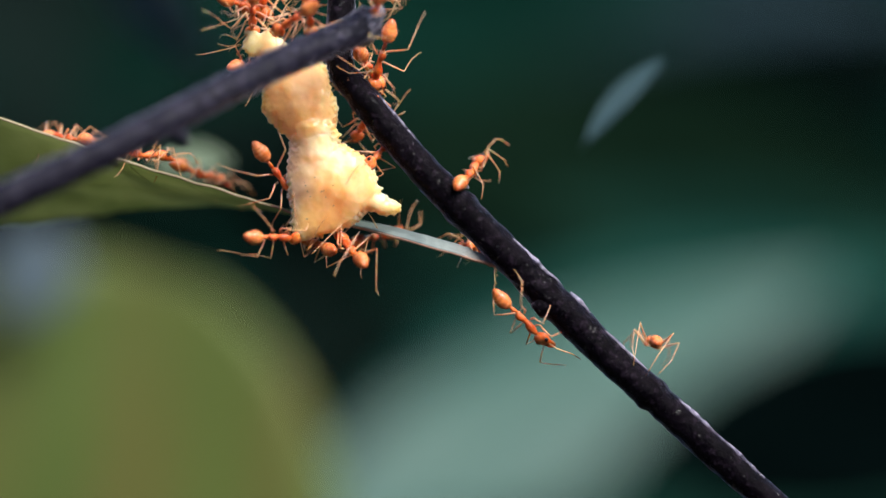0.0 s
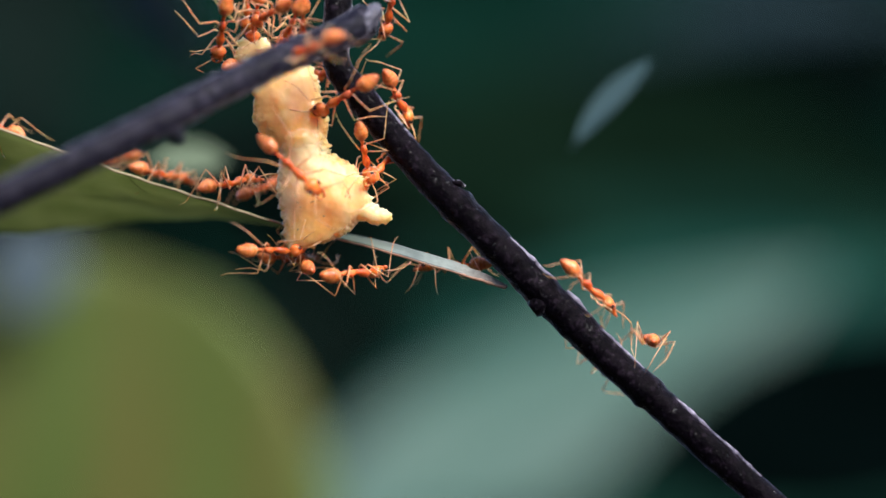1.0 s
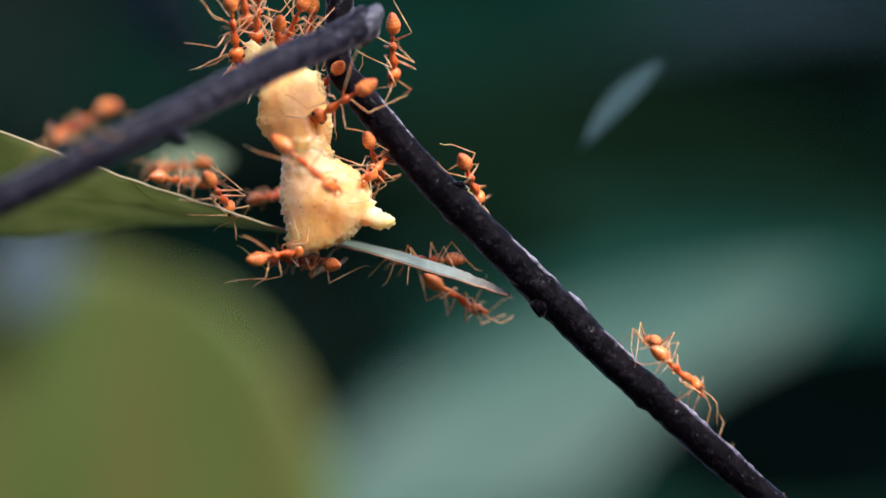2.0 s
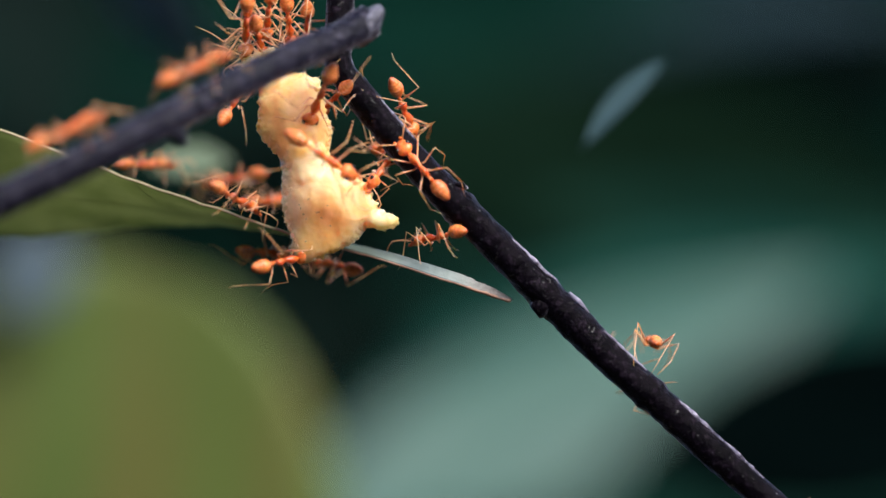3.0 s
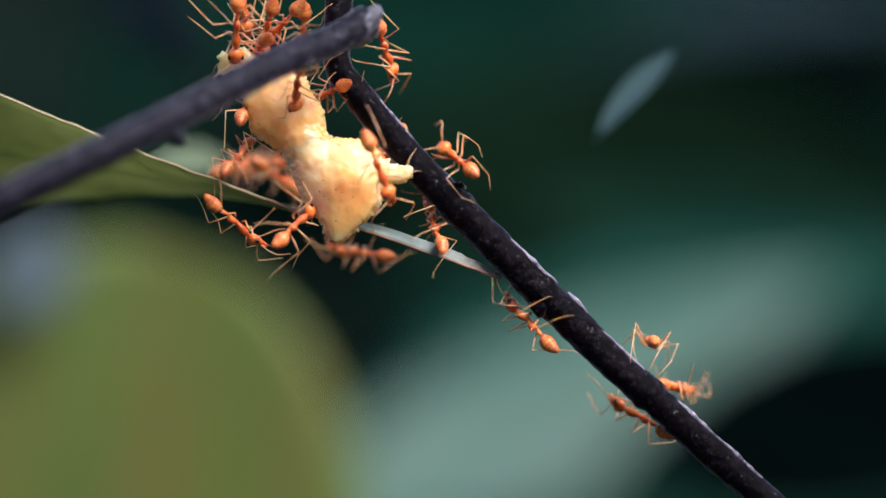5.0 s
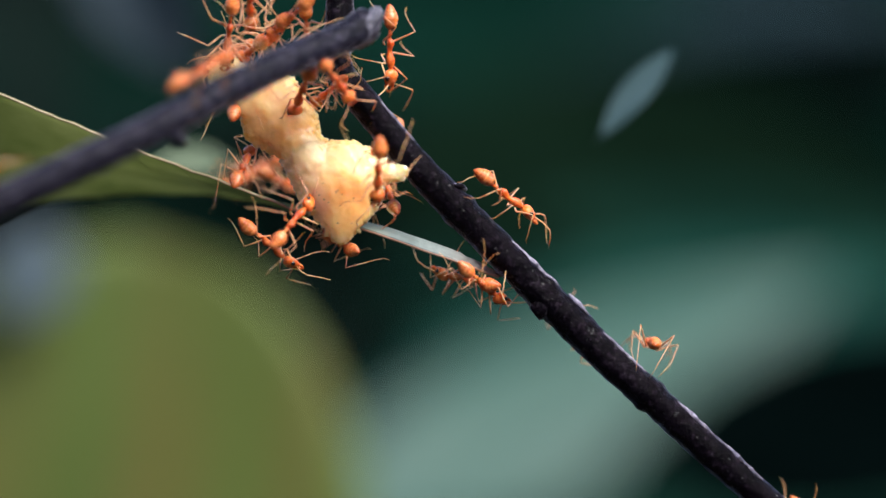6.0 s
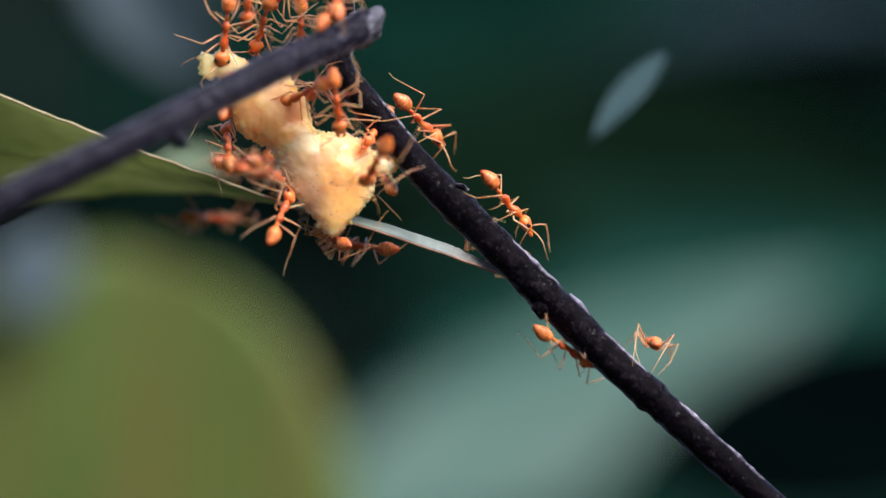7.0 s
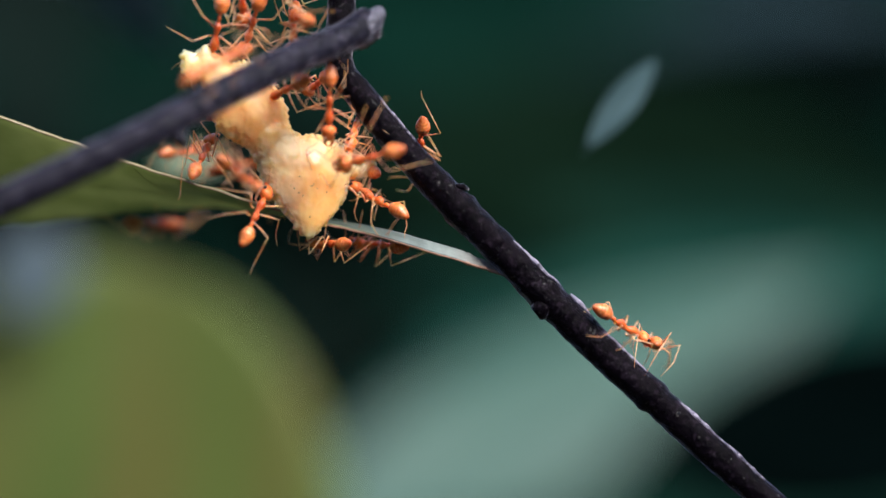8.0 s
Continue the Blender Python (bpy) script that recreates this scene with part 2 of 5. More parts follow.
# ---- surroundings ----
def build_ground():
    bm = bmesh.new()
    n, half = 60, 60.0
    grid = [[None] * (n + 1) for _ in range(n + 1)]
    for i in range(n + 1):
        for j in range(n + 1):
            u, v = 2 * i / n - 1, 2 * j / n - 1
            x, y = half * u * abs(u) ** 1.5, half * v * abs(v) ** 1.5
            grid[i][j] = bm.verts.new((x, y, -1.3 + 0.08 * noise.noise(Vector((x * 0.7, y * 0.7, 0)))))
    for i in range(n):
        for j in range(n):
            bm.faces.new((grid[i][j], grid[i + 1][j], grid[i + 1][j + 1], grid[i][j + 1]))
    g = part("ground", bm, ground_material())
    tagged(g, "unseen forest floor, dry brown leaf litter kept pale for bounce light", "ground", kind="structure")


def build_backdrop():
    """The dark wall of forest behind the twig, curved round it."""
    bm = bmesh.new()
    cols, rows_n = 150, 50
    v = []
    for i in range(cols + 1):
        if i == cols:
            v.append(v[0])
            break
        # full ring: the unseen part behind the camera keeps low sky out
        a = radians(360 * i / cols)
        line = []
        for j in range(rows_n + 1):
            z = -1.35 + (1.7 - 0.12 * math.tanh(3 * math.sin(a))) * j / rows_n
            r = 1.7 + 0.14 * noise.noise(Vector((math.cos(a) * 4, math.sin(a) * 4, z * 3))) + 0.07 * noise.noise(Vector((math.cos(a) * 11, math.sin(a) * 11, z * 8))) - 0.15 * max(0, z - 0.8)
            line.append(bm.verts.new((r * math.cos(a), r * math.sin(a), z + 0.1 * noise.noise(Vector((math.cos(a) * 6, math.sin(a) * 6, 0))) * (j == rows_n))))
        v.append(line)
    for i in range(cols):
        for j in range(rows_n):
            bm.faces.new((v[i][j], v[i + 1][j], v[i + 1][j + 1], v[i][j + 1]))
    tagged(part("backdrop", bm, backdrop_material()), "dark green forest wall, deep shade in its colour", "backdrop", kind="structure")


def blade_into(bm, length, width, bend=0.0, cup=0.0, m=None, nu=14, nv=6, point=1.3, wave=0.0, blunt=False):
    """One leaf blade along +x from its base, in metres; m places it."""
    m = m or Matrix()
    rows_v = []
    for i in range(nu + 1):
        u = i / nu
        w = width / 2 * max(0.02, math.sin(math.pi * min(1, u ** (1 / point) * 0.985 + 0.015)) ** 0.8)
        if blunt:
            w = width / 2 * max(0.02, (1 - abs(2 * u - 1) ** 2.7) ** 0.5)
        row = []
        for k in range(-nv // 2, nv // 2 + 1):
            s = k / (nv / 2)
            z = -bend * u * u * length + cup * w * s * s + wave * length * math.sin(u * 9 + s * 2) * 0.01
            row.append(bm.verts.new(m @ Vector((u * length, s * w, z))))
        rows_v.append(row)
    for a, b in zip(rows_v, rows_v[1:]):
        for k in range(len(a) - 1):
            bm.faces.new((a[k], a[k + 1], b[k + 1], b[k]))
    return bm


def build_foliage():
    """Many dark leaves in front of the backdrop."""
    rng = random.Random(5)
    bm = bmesh.new()
    for i in range(3600):
        a = radians(rng.uniform(-5, 185) if i < 1500 else rng.uniform(0, 360))
        r = rng.uniform(0.95, 1.6) if i < 1500 else rng.uniform(1.55, 1.95)
        z = rng.uniform(-1.2, 0.25 - 0.07 * math.tanh(3 * math.sin(a)))
        size = rng.uniform(0.07, 0.17)
        m = Matrix.Translation((r * math.cos(a), r * math.sin(a), z)) @ Euler((rng.uniform(-0.9, 0.9), rng.uniform(0.1, 1.3), rng.uniform(0, 6.3))).to_matrix().to_4x4()
        blade_into(bm, size, size * rng.uniform(0.35, 0.5), 0.2, 0.25, m, 6, 2)
    tagged(part("foliage", bm, LEAF_SHADED), "dense dark green leaves with shade in their colour", "foliage", kind="stuff")


def far_leaf(name, label, mat, at, way, normal, length, width, bend=0.1, cup=0.15, point=1.2, stalk=0.02, blunt=False, rib_mat=None):
    """A single leaf; at is its middle (mm), way its midrib, normal its upper side. Those beyond 25 cm hang FAR times as far off and are as much larger."""
    if at[1] > 250:
        at = (at[0] * FAR, (at[1] + 257.4) * FAR - 257.4, at[2] * FAR)
        length, width, stalk = length * FAR, width * FAR, stalk * FAR
    x = Vector(way).normalized()
    z = Vector(normal)
    z = (z - x * z.dot(x)).normalized()
    y = z.cross(x)
    root = empty(name, label, "leaf")
    root.matrix_world = Matrix.Translation(Vector(at) * MM) @ Matrix((x, y, z)).transposed().to_4x4()
    back = Matrix.Translation((-length / 2, 0, 0))
    bm = bmesh.new()
    blade_into(bm, length, width, bend, cup, back, 28, 12, point, 0.4, blunt)
    bm.normal_update()
    bmesh.ops.solidify(bm, geom=bm.faces[:], thickness=min(0.0004, length * 0.01))
    part("blade", bm, mat, root)
    rib = bmesh.new()
    pts = [((-stalk, 0, 0))] + [(u * length, 0, -bend * u * u * length) for u in (0.0, 0.25, 0.5, 0.75, 0.97)]
    tube_into(rib, [back @ Vector(p) for p in pts], [length * r for r in (0.009, 0.008, 0.007, 0.0055, 0.004, 0.0015)], 8, scale=1)
    part("midrib", rib, rib_mat or LEAF_RIB, root)
    return root


# half shade is mixed into the next two greens
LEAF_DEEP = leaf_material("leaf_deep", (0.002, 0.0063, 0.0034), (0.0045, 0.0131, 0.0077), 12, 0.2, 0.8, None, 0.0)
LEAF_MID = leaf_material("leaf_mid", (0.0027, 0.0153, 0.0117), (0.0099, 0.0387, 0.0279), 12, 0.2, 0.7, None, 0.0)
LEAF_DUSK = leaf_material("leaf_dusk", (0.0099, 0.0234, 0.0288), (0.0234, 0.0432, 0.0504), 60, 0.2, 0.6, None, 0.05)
# teal carries weaker sky shine; sea green is the leaf without it
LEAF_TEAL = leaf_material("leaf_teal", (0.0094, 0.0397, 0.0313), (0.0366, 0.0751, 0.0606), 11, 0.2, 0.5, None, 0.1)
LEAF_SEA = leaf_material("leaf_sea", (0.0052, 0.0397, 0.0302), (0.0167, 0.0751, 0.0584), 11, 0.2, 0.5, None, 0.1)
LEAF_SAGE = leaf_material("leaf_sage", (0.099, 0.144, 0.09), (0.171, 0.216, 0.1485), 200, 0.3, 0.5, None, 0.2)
FAR = 1.6
build_ground()
build_backdrop()
build_foliage()
BROWN_RIB = leaf_material("brown_rib", (0.13, 0.1, 0.04), (0.16, 0.12, 0.05), 60, 0.3)
YELLOW = far_leaf("broad_leaf", "broad yellow-green leaf with a brownish midrib, lit from behind", LEAF_YELLOW, (-66.0, 250, -73.6), (0.05, 0, 1), (0.1, -1, 0.35), 0.146, 0.095, 0.02, 0.08, 0.9, 0.02, True, BROWN_RIB)
far_leaf("long_leaf", "long pale blue-green leaf with sky shine in its colour", LEAF_PALE, (23, 300, -34), (1, 0.05, 0.52), (-0.1, -0.72, 0.8), 0.122, 0.046, 0.0, 0.12, 1.3, 0.02, False, LEAF_PALE)
# two leaves added to carry the long leaf's end and darker rim
far_leaf("long_leaf", "pale blue-green leaf added as the long leaf's far end, sky light in its colour", LEAF_TEAL, (82, 370, -15), (1, 0.1, 0.1), (-0.1, -0.72, 0.8), 0.115, 0.029, 0.0, 0.12, 1.2, 0.02, False, LEAF_TEAL)
far_leaf("long_leaf", "deep sea-green leaf added behind the pale leaf as its duller rim", LEAF_SEA, (36, 330, -36), (1, 0.05, 0.5), (-0.1, -0.72, 0.8), 0.14, 0.08, 0.0, 0.12, 1.2, 0.02, False, LEAF_SEA)
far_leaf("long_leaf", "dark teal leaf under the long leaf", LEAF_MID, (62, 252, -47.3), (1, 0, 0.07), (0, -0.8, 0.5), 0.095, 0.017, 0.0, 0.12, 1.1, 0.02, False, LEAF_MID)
far_leaf("mid_leaf", "mid green leaf beyond the long leaf, half shade in its colour", LEAF_MID, (56, 365, -5), (1, 0.05, 0.03), (0, -0.85, 0.5), 0.135, 0.036, 0.03, 0.12, 1.0, 0.01, False, LEAF_MID)
SLIVER = far_leaf("small_leaf", "small pale blue-grey leaf hanging in the open", LEAF_SLATE, (18.6, 32, 15.8), (0.72, 0.2, 0.92), (-0.75, -0.85, 0.3), 0.0122, 0.0032, 0.12, 0.3, 1.0, 0.001, False, LEAF_SLATE)
far_leaf("pale_leaf", "small pale green leaf beyond the curved leaf", LEAF_SAGE, (-28.7, 60, 10.0), (1, 0, 0.1), (0, -0.8, 0.7), 0.009, 0.005, 0.1, 0.2, 1.0, 0.001, False, LEAF_SAGE)
STREAK = far_leaf("grey_leaf", "grey-blue leaf with the sky's reflection in its colour", LEAF_GREY, (-45.5, 170, 42), (0.5, 0, -1), (-0.4, -0.8, 0.6), 0.036, 0.021, 0.1, 0.2, 1.0, 0.004, False, LEAF_GREY)
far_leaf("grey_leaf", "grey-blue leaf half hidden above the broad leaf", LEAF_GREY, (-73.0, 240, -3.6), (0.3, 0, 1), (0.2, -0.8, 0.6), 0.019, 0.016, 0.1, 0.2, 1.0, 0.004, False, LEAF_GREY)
# added for a patch of haze, painted as a dim blue leaf
far_leaf("grey_leaf", "dim grey-blue leaf added for the haze near the top", LEAF_DUSK, (66, 420, 58), (1, 0, 0.25), (0, -0.35, 0.9), 0.12, 0.04, 0.1, 0.2, 1.0, 0.004, False, LEAF_DUSK)
# leaf added only to fill the dark gap with painted shade
far_leaf("dark_leaf", "black leaf added as a dark gap, deep shade in its colour", GAP_SHADE, (75, 256, -31.5), (1, 0, 0.24), (0, -0.9, 0.3), 0.09, 0.038, 0.05, 0.1, 1.0, 0.004, False, GAP_SHADE)
far_leaf("dark_leaf", "dark green leaf with half shade in its colour", LEAF_DEEP, (50, 380, 14), (1, 0.1, -0.1), (0, -0.85, 0.55), 0.15, 0.065, 0.1, 0.2, 1.0, 0.004, False, LEAF_DEEP)
far_leaf("dark_leaf", "dark green leaf with deep shade in its colour", LEAF_SHADED, (-10, 420, 62), (1, 0.1, 0.2), (0, -0.85, 0.45), 0.16, 0.06, 0.1, 0.2, 1.0, 0.004, False, LEAF_SHADED)


# ---- the twigs ----
def build_twig():
    """The dark twig that runs down across the picture, with its knots and a stub."""
    root = empty("twig", "thin dark brown twig with rough knotted bark", "twig")
    path = smooth_path(((-9.0, 4.5, 45), (-9.3, 2.5, 31), (-9.5, 1.0, 22.5), (-9.6, 0.4, 17.2), (-7.8, 0.1, 14.35), (-2.05, 0, 7.45), (4.4, 0, 0.9), (10.2, 0, -4.95), (15.3, 0, -9.95), (20.6, 0, -14.75), (28.6, 0, -22.0), (48, 1, -39), (75, 6, -62)), 26)
    knots = ((-7.2, 0.10), (-5.0, 0.06), (1.6, 0.16), (0.2, 0.08), (9.2, 0.14), (12.4, 0.08), (19.0, 0.2), (19.8, -0.08), (25.5, 0.08))
    radii = []
    for p in path:
        r = blend_at(p.x, ((-9.6, 1.3), (-2, 1.45), (4, 1.56), (15, 1.56), (20, 1.48), (30, 1.36), (80, 1.6)))
        for x, h in knots:
            r += h * math.exp(-((p.x - x) / 0.55) ** 2)
        radii.append(r)
    bm = bmesh.new()
    tube_into(bm, path, radii, 32, 0.075, 0.9, 2.0)
    part("stem", bm, BARK, root)
    stub = bmesh.new()
    tube_into(stub, [(9.5, -0.4, -4.85), (9.0, -0.55, -5.25), (8.65, -0.6, -5.6), (8.4, -0.6, -5.8)], [1.1, 1.0, 0.92, 0.7], 14, 0.18, 1.6, 5.0)
    part("stub", stub, BARK, root, "short broken bud stub")
    flake = bmesh.new()
    tube_into(flake, [(11.6, -0.3, -4.0), (12.5, -0.4, -4.9), (13.4, -0.3, -5.9)], [0.12, 0.3, 0.1], 10, 0.2, 2, 8)
    # the flake takes the same rim-light colour
    part("bark_flake", flake, EDGE_LIGHT, root, "lifted flake of bark, rim light in its pale colour")
    scar = bmesh.new()
    tube_into(scar, [(1.0, -0.9, 5.9), (1.7, -0.6, 5.9), (2.2, -0.2, 5.6)], [0.2, 0.34, 0.15], 10, 0.2, 2, 9)
    part("leaf_scar", scar, BARK, root)
    # pale strips added along the upper edge, rim light put into their colour
    at_x = [p.x for p in path]
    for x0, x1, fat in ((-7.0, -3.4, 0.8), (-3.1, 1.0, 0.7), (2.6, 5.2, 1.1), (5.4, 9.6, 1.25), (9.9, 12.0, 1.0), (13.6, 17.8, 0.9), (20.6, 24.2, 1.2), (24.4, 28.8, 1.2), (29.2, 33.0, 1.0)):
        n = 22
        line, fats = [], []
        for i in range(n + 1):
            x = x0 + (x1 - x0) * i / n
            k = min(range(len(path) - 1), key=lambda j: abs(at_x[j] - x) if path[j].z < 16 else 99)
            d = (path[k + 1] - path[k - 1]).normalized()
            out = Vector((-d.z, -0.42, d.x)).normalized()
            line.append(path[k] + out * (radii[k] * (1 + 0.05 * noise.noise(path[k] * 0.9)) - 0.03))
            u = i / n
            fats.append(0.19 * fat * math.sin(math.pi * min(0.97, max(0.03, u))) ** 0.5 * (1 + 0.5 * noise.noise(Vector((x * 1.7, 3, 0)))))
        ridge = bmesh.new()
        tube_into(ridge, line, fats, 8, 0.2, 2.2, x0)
        part("lit_edge", ridge, EDGE_LIGHT, root, "pale strip added as rim light on the bark's edge")
    return root


def build_front_twig():
    """The nearer twig with a pale cut end."""
    root = empty("front_twig", "dark twig with a pale cut end in front of the crumb", "twig")
    path = smooth_path(((-6.56, -5.76, 20.50), (-9.22, -7.92, 18.86), (-14.04, -11.50, 16.50), (-18.76, -15.09, 13.84), (-23.37, -18.17, 11.17), (-27.78, -20.73, 8.71), (-32.39, -22.27, 6.35), (-37.00, -23.29, 4.10), (-42.02, -25.34, 1.74), (-61.50, -32.52, -7.17), (-87.12, -39.69, -18.45)), 14)
    radii = [1.39 + 0.05 * min(1, i / 60) + 0.10 * math.exp(-((i - 25) / 2.5) ** 2) + 0.22 * math.exp(-(i / 6) ** 2) for i in range(len(path))]
    radii[0] = 1.0
    bm = bmesh.new()
    tube_into(bm, path, radii, 26, 0.07, 0.7, 11.0)
    part("stem", bm, BARK_FRONT, root)
    end = bmesh.new()
    ball_into(end, (-6.66, -6.28, 19.99), (1.0, 1.6, 2.1), (0, 30, 0), 4)
    for v in end.verts:
        v.co += v.normal * (0.00022 * noise.noise(v.co * 900) + 0.0001 * noise.noise(v.co * 3000))
    part("cut_end", end, CUT, root, "pale weathered cut end")
    bud = bmesh.new()
    tube_into(bud, [(-23.16, -18.17, 10.45), (-22.65, -18.17, 9.63), (-22.04, -17.96, 9.12)], [0.9, 0.75, 0.3], 12, 0.15, 1.2, 4)
    part("bud", bud, BARK_FRONT, root, "small dark side bud")
    return root


build_twig()
build_front_twig()

# ---- the curved leaf ----
NEAR_EDGE = ((-78, 20), (-60, 17), (-41, 12.1), (-36, 10.35), (-31.4, 8.8), (-28, 7.6), (-24, 6.45), (-20, 5.25), (-13.7, 3.2), (-7.5, 1.85), (-4.4, 1.05), (-1.8, 0.3), (0.8, -0.42), (2.4, -0.9), (5.2, -1.7), (6.1, -1.95))
FAR_EDGE = ((-78, 4), (-60, 2), (-41, 2.3), (-30, 3.9), (-22, 4.3), (-13.7, 3.4), (-7.5, 2.45), (-4.4, 1.9), (-1.8, 1.2), (0.8, 0.5), (1.6, 0.25), (2.3, 0.0), (2.6, -0.22), (3.4, -0.44), (4.2, -0.74), (5.2, -1.25), (6.1, -1.9))
NEAR_Y = ((-78, -2), (-41, -2.5), (-22, -2), (-14, 1.6), (-7.5, 1.6), (-4, 0.0), (-2, -1.0), (1.5, -0.8), (4.7, 0.4))
FAR_Y = ((-78, 6), (-60, 14), (-41, 19), (-22, 16), (-7.5, 5), (-4, 1.2), (-2, -0.3), (1.5, -0.3), (4.7, 0.5))


def leaf_point(x, s):
    """s from 0 at the near edge to 1 at the far one."""
    zn, zf, yn, yf = (blend_at(x, t) for t in (NEAR_EDGE, FAR_EDGE, NEAR_Y, FAR_Y))
    sag = 0.5 * math.sin(math.pi * s) * blend_at(x, ((-60, 1), (-20, 0.6), (-8, 0.1), (4.7, 0)))
    edge = noise.noise(Vector((x * 0.55, 0, s * 3))) * blend_at(x, ((-14, 0.14), (-7, 0.03), (6, 0.03))) + s * blend_at(x, ((0, 0.0), (2, 0.12), (6, 0.12))) * noise.noise(Vector((x * 2.6, 4, 0)))
    return Vector((x, yn + (yf - yn) * s, zn + (zf - zn) * s - sag + edge)) * MM


def build_leaf():
    root = empty("curved_leaf", "long narrow green leaf with a twisted pale tip", "leaf")
    bm = bmesh.new()
    nu, nv = 320, 14
    grid = []
    for i in range(nu + 1):
        x = -78 + 84.0 * i / nu
        grid.append([bm.verts.new(leaf_point(x, k / nv)) for k in range(nv + 1)])
    for a, b in zip(grid, grid[1:]):
        for k in range(nv):
            bm.faces.new((a[k], a[k + 1], b[k + 1], b[k]))
    bm.normal_update()
    bmesh.ops.solidify(bm, geom=bm.faces[:], thickness=0.00018)
    part("blade", bm, LEAF_GREEN, root)
    rim = bmesh.new()
    xs = [-76 + 80.3 * i / 110 for i in range(111)]
    inner = [-76 + 60 * i / 110 for i in range(111)]
    tube_into(rim, [leaf_point(x, 0.0) / MM for x in xs], [0.11 if x < -12 else 0.07 for x in xs], 8, 0.25, 1.5, 3)
    part("near_margin", rim, LEAF_MARGIN, root, "pale thickened leaf margin")
    dry = bmesh.new()
    xs = [-16 + 21.9 * i / 90 for i in range(91)]
    tube_into(dry, [leaf_point(x, 0.0) / MM + Vector((0, -0.06, 0)) for x in xs], [0.1 if x < 2 else 0.16 for x in xs], 8, 0.5, 2.5, 7)
    part("dry_margin", dry, DRY_EDGE, root, "thin reddish dried margin")
    chewed = bmesh.new()
    xs = [-1.5 + 7.4 * i / 70 for i in range(71)]
    tube_into(chewed, [leaf_point(x, 1.0) / MM + Vector((0, -0.03, 0)) for x in xs], [0.05 + 0.035 * noise.noise(Vector((x * 1.9, 0, 9))) for x in xs], 8, 0.5, 3.0, 5)
    part("chewed_margin", chewed, DRY_EDGE, root, "ragged chewed brown margin of the tip")
    rng = random.Random(21)
    for _ in range(7):
        x, s = rng.uniform(0.5, 5.0), rng.uniform(0.15, 0.75)
        dot = ball_into(bmesh.new(), (0, 0, 0), (1.6, 0.6, 0.8), (0, 20, 0), 1, rng.uniform(0.03, 0.06) * MM)
        fleck = part("fleck", dot, SPECK, root, "dark fleck")
        fleck.location = leaf_point(x, s) + Vector((0, -0.1 * MM, 0))
    for x0 in (-28.8, -23.8, -18.6):
        vein = bmesh.new()
        line = [leaf_point(x0 + 3.4 * u ** 1.5, 0.04 + 0.42 * u) / MM + Vector((0, -0.05, 0.03)) for u in (i / 16 for i in range(17))]
        tube_into(vein, line, [0.05 - 0.03 * i / 16 for i in range(17)], 6)
        part("lateral_vein", vein, LEAF_VEIN, root, "darker side vein")
    rib = bmesh.new()
    tube_into(rib, [leaf_point(x, 0.5) / MM + Vector((0, 0, 0.1)) for x in inner], [0.14 - 0.1 * i / 110 for i in range(111)], 8)
    part("midrib", rib, LEAF_GREEN, root)
    return root


LEAF = build_leaf()


# ---- the crumb ----
CRUMB_PIVOT = Vector((-10.1, 0.0, 10.3))


def chunk_into(bm, lobes, rng):
    """A torn-off chunk: the hull of points scattered over a few ellipsoids (x, y, z, radii)."""
    cloud = []
    for x, y, z, a, b, c in lobes:
        for _ in range(150):
            d = Vector((rng.gauss(0, 1), rng.gauss(0, 1), rng.gauss(0, 1))).normalized() * rng.uniform(0.97, 1.03)
            cloud.append(bm.verts.new(Vector((x + d.x * a, y + d.y * b * 0.62, z + d.z * c)) * MM))
    out = bmesh.ops.convex_hull(bm, input=cloud)
    inside = [v for v in out["geom_interior"] if isinstance(v, bmesh.types.BMVert)]
    bmesh.ops.delete(bm, geom=inside, context="VERTS")


def torn_lump(name, lobes, rng, root, beads=()):
    """One soft piece of the crumb, its chunks grown together, with a ragged rim."""
    bm = bmesh.new()
    for lobe in lobes:
        chunk_into(bm, lobe, rng)
    for x, z, r in beads:
        ball_into(bm, (x, 0.8, z), (r * 1.1, r, r), (0, 0, 0), 2)
    lump = part(name, bm, CRUMB, root)
    re = lump.modifiers.new("merge", "REMESH")
    re.mode, re.voxel_size, re.use_smooth_shade = "VOXEL", 0.00011, True
    sm = lump.modifiers.new("settle", "SMOOTH")
    sm.iterations, sm.factor = 12, 0.6
    bpy.context.view_layer.update()
    skin = bpy.data.meshes.new_from_object(lump.evaluated_get(bpy.context.evaluated_depsgraph_get()))
    lump.modifiers.clear()
    lump.data = skin
    moved = []
    for v in skin.vertices:
        p, n = v.co / MM, v.normal
        rim = max(0.0, 1 - abs(n.y) * 1.15)
        fold = 0.3 * noise.noise(p * 0.4) + 0.07 * noise.noise(p * 1.05) + 0.02 * noise.noise(p * 2.6)
        torn = 0.35 * noise.noise(p * 1.5) + 0.4 * noise.noise(p * 3.1 + Vector((7, 0, 0))) + 0.15 * noise.noise(p * 6)
        moved.append(v.co + n * (fold + rim * torn) * MM)
    skin.vertices.foreach_set("co", [c for v in moved for c in v])
    skin.polygons.foreach_set("use_smooth", [True] * len(skin.polygons))
    skin.update()
    return lump


LUMP_PIVOT = Vector((-1.7, 0.8, -0.4))


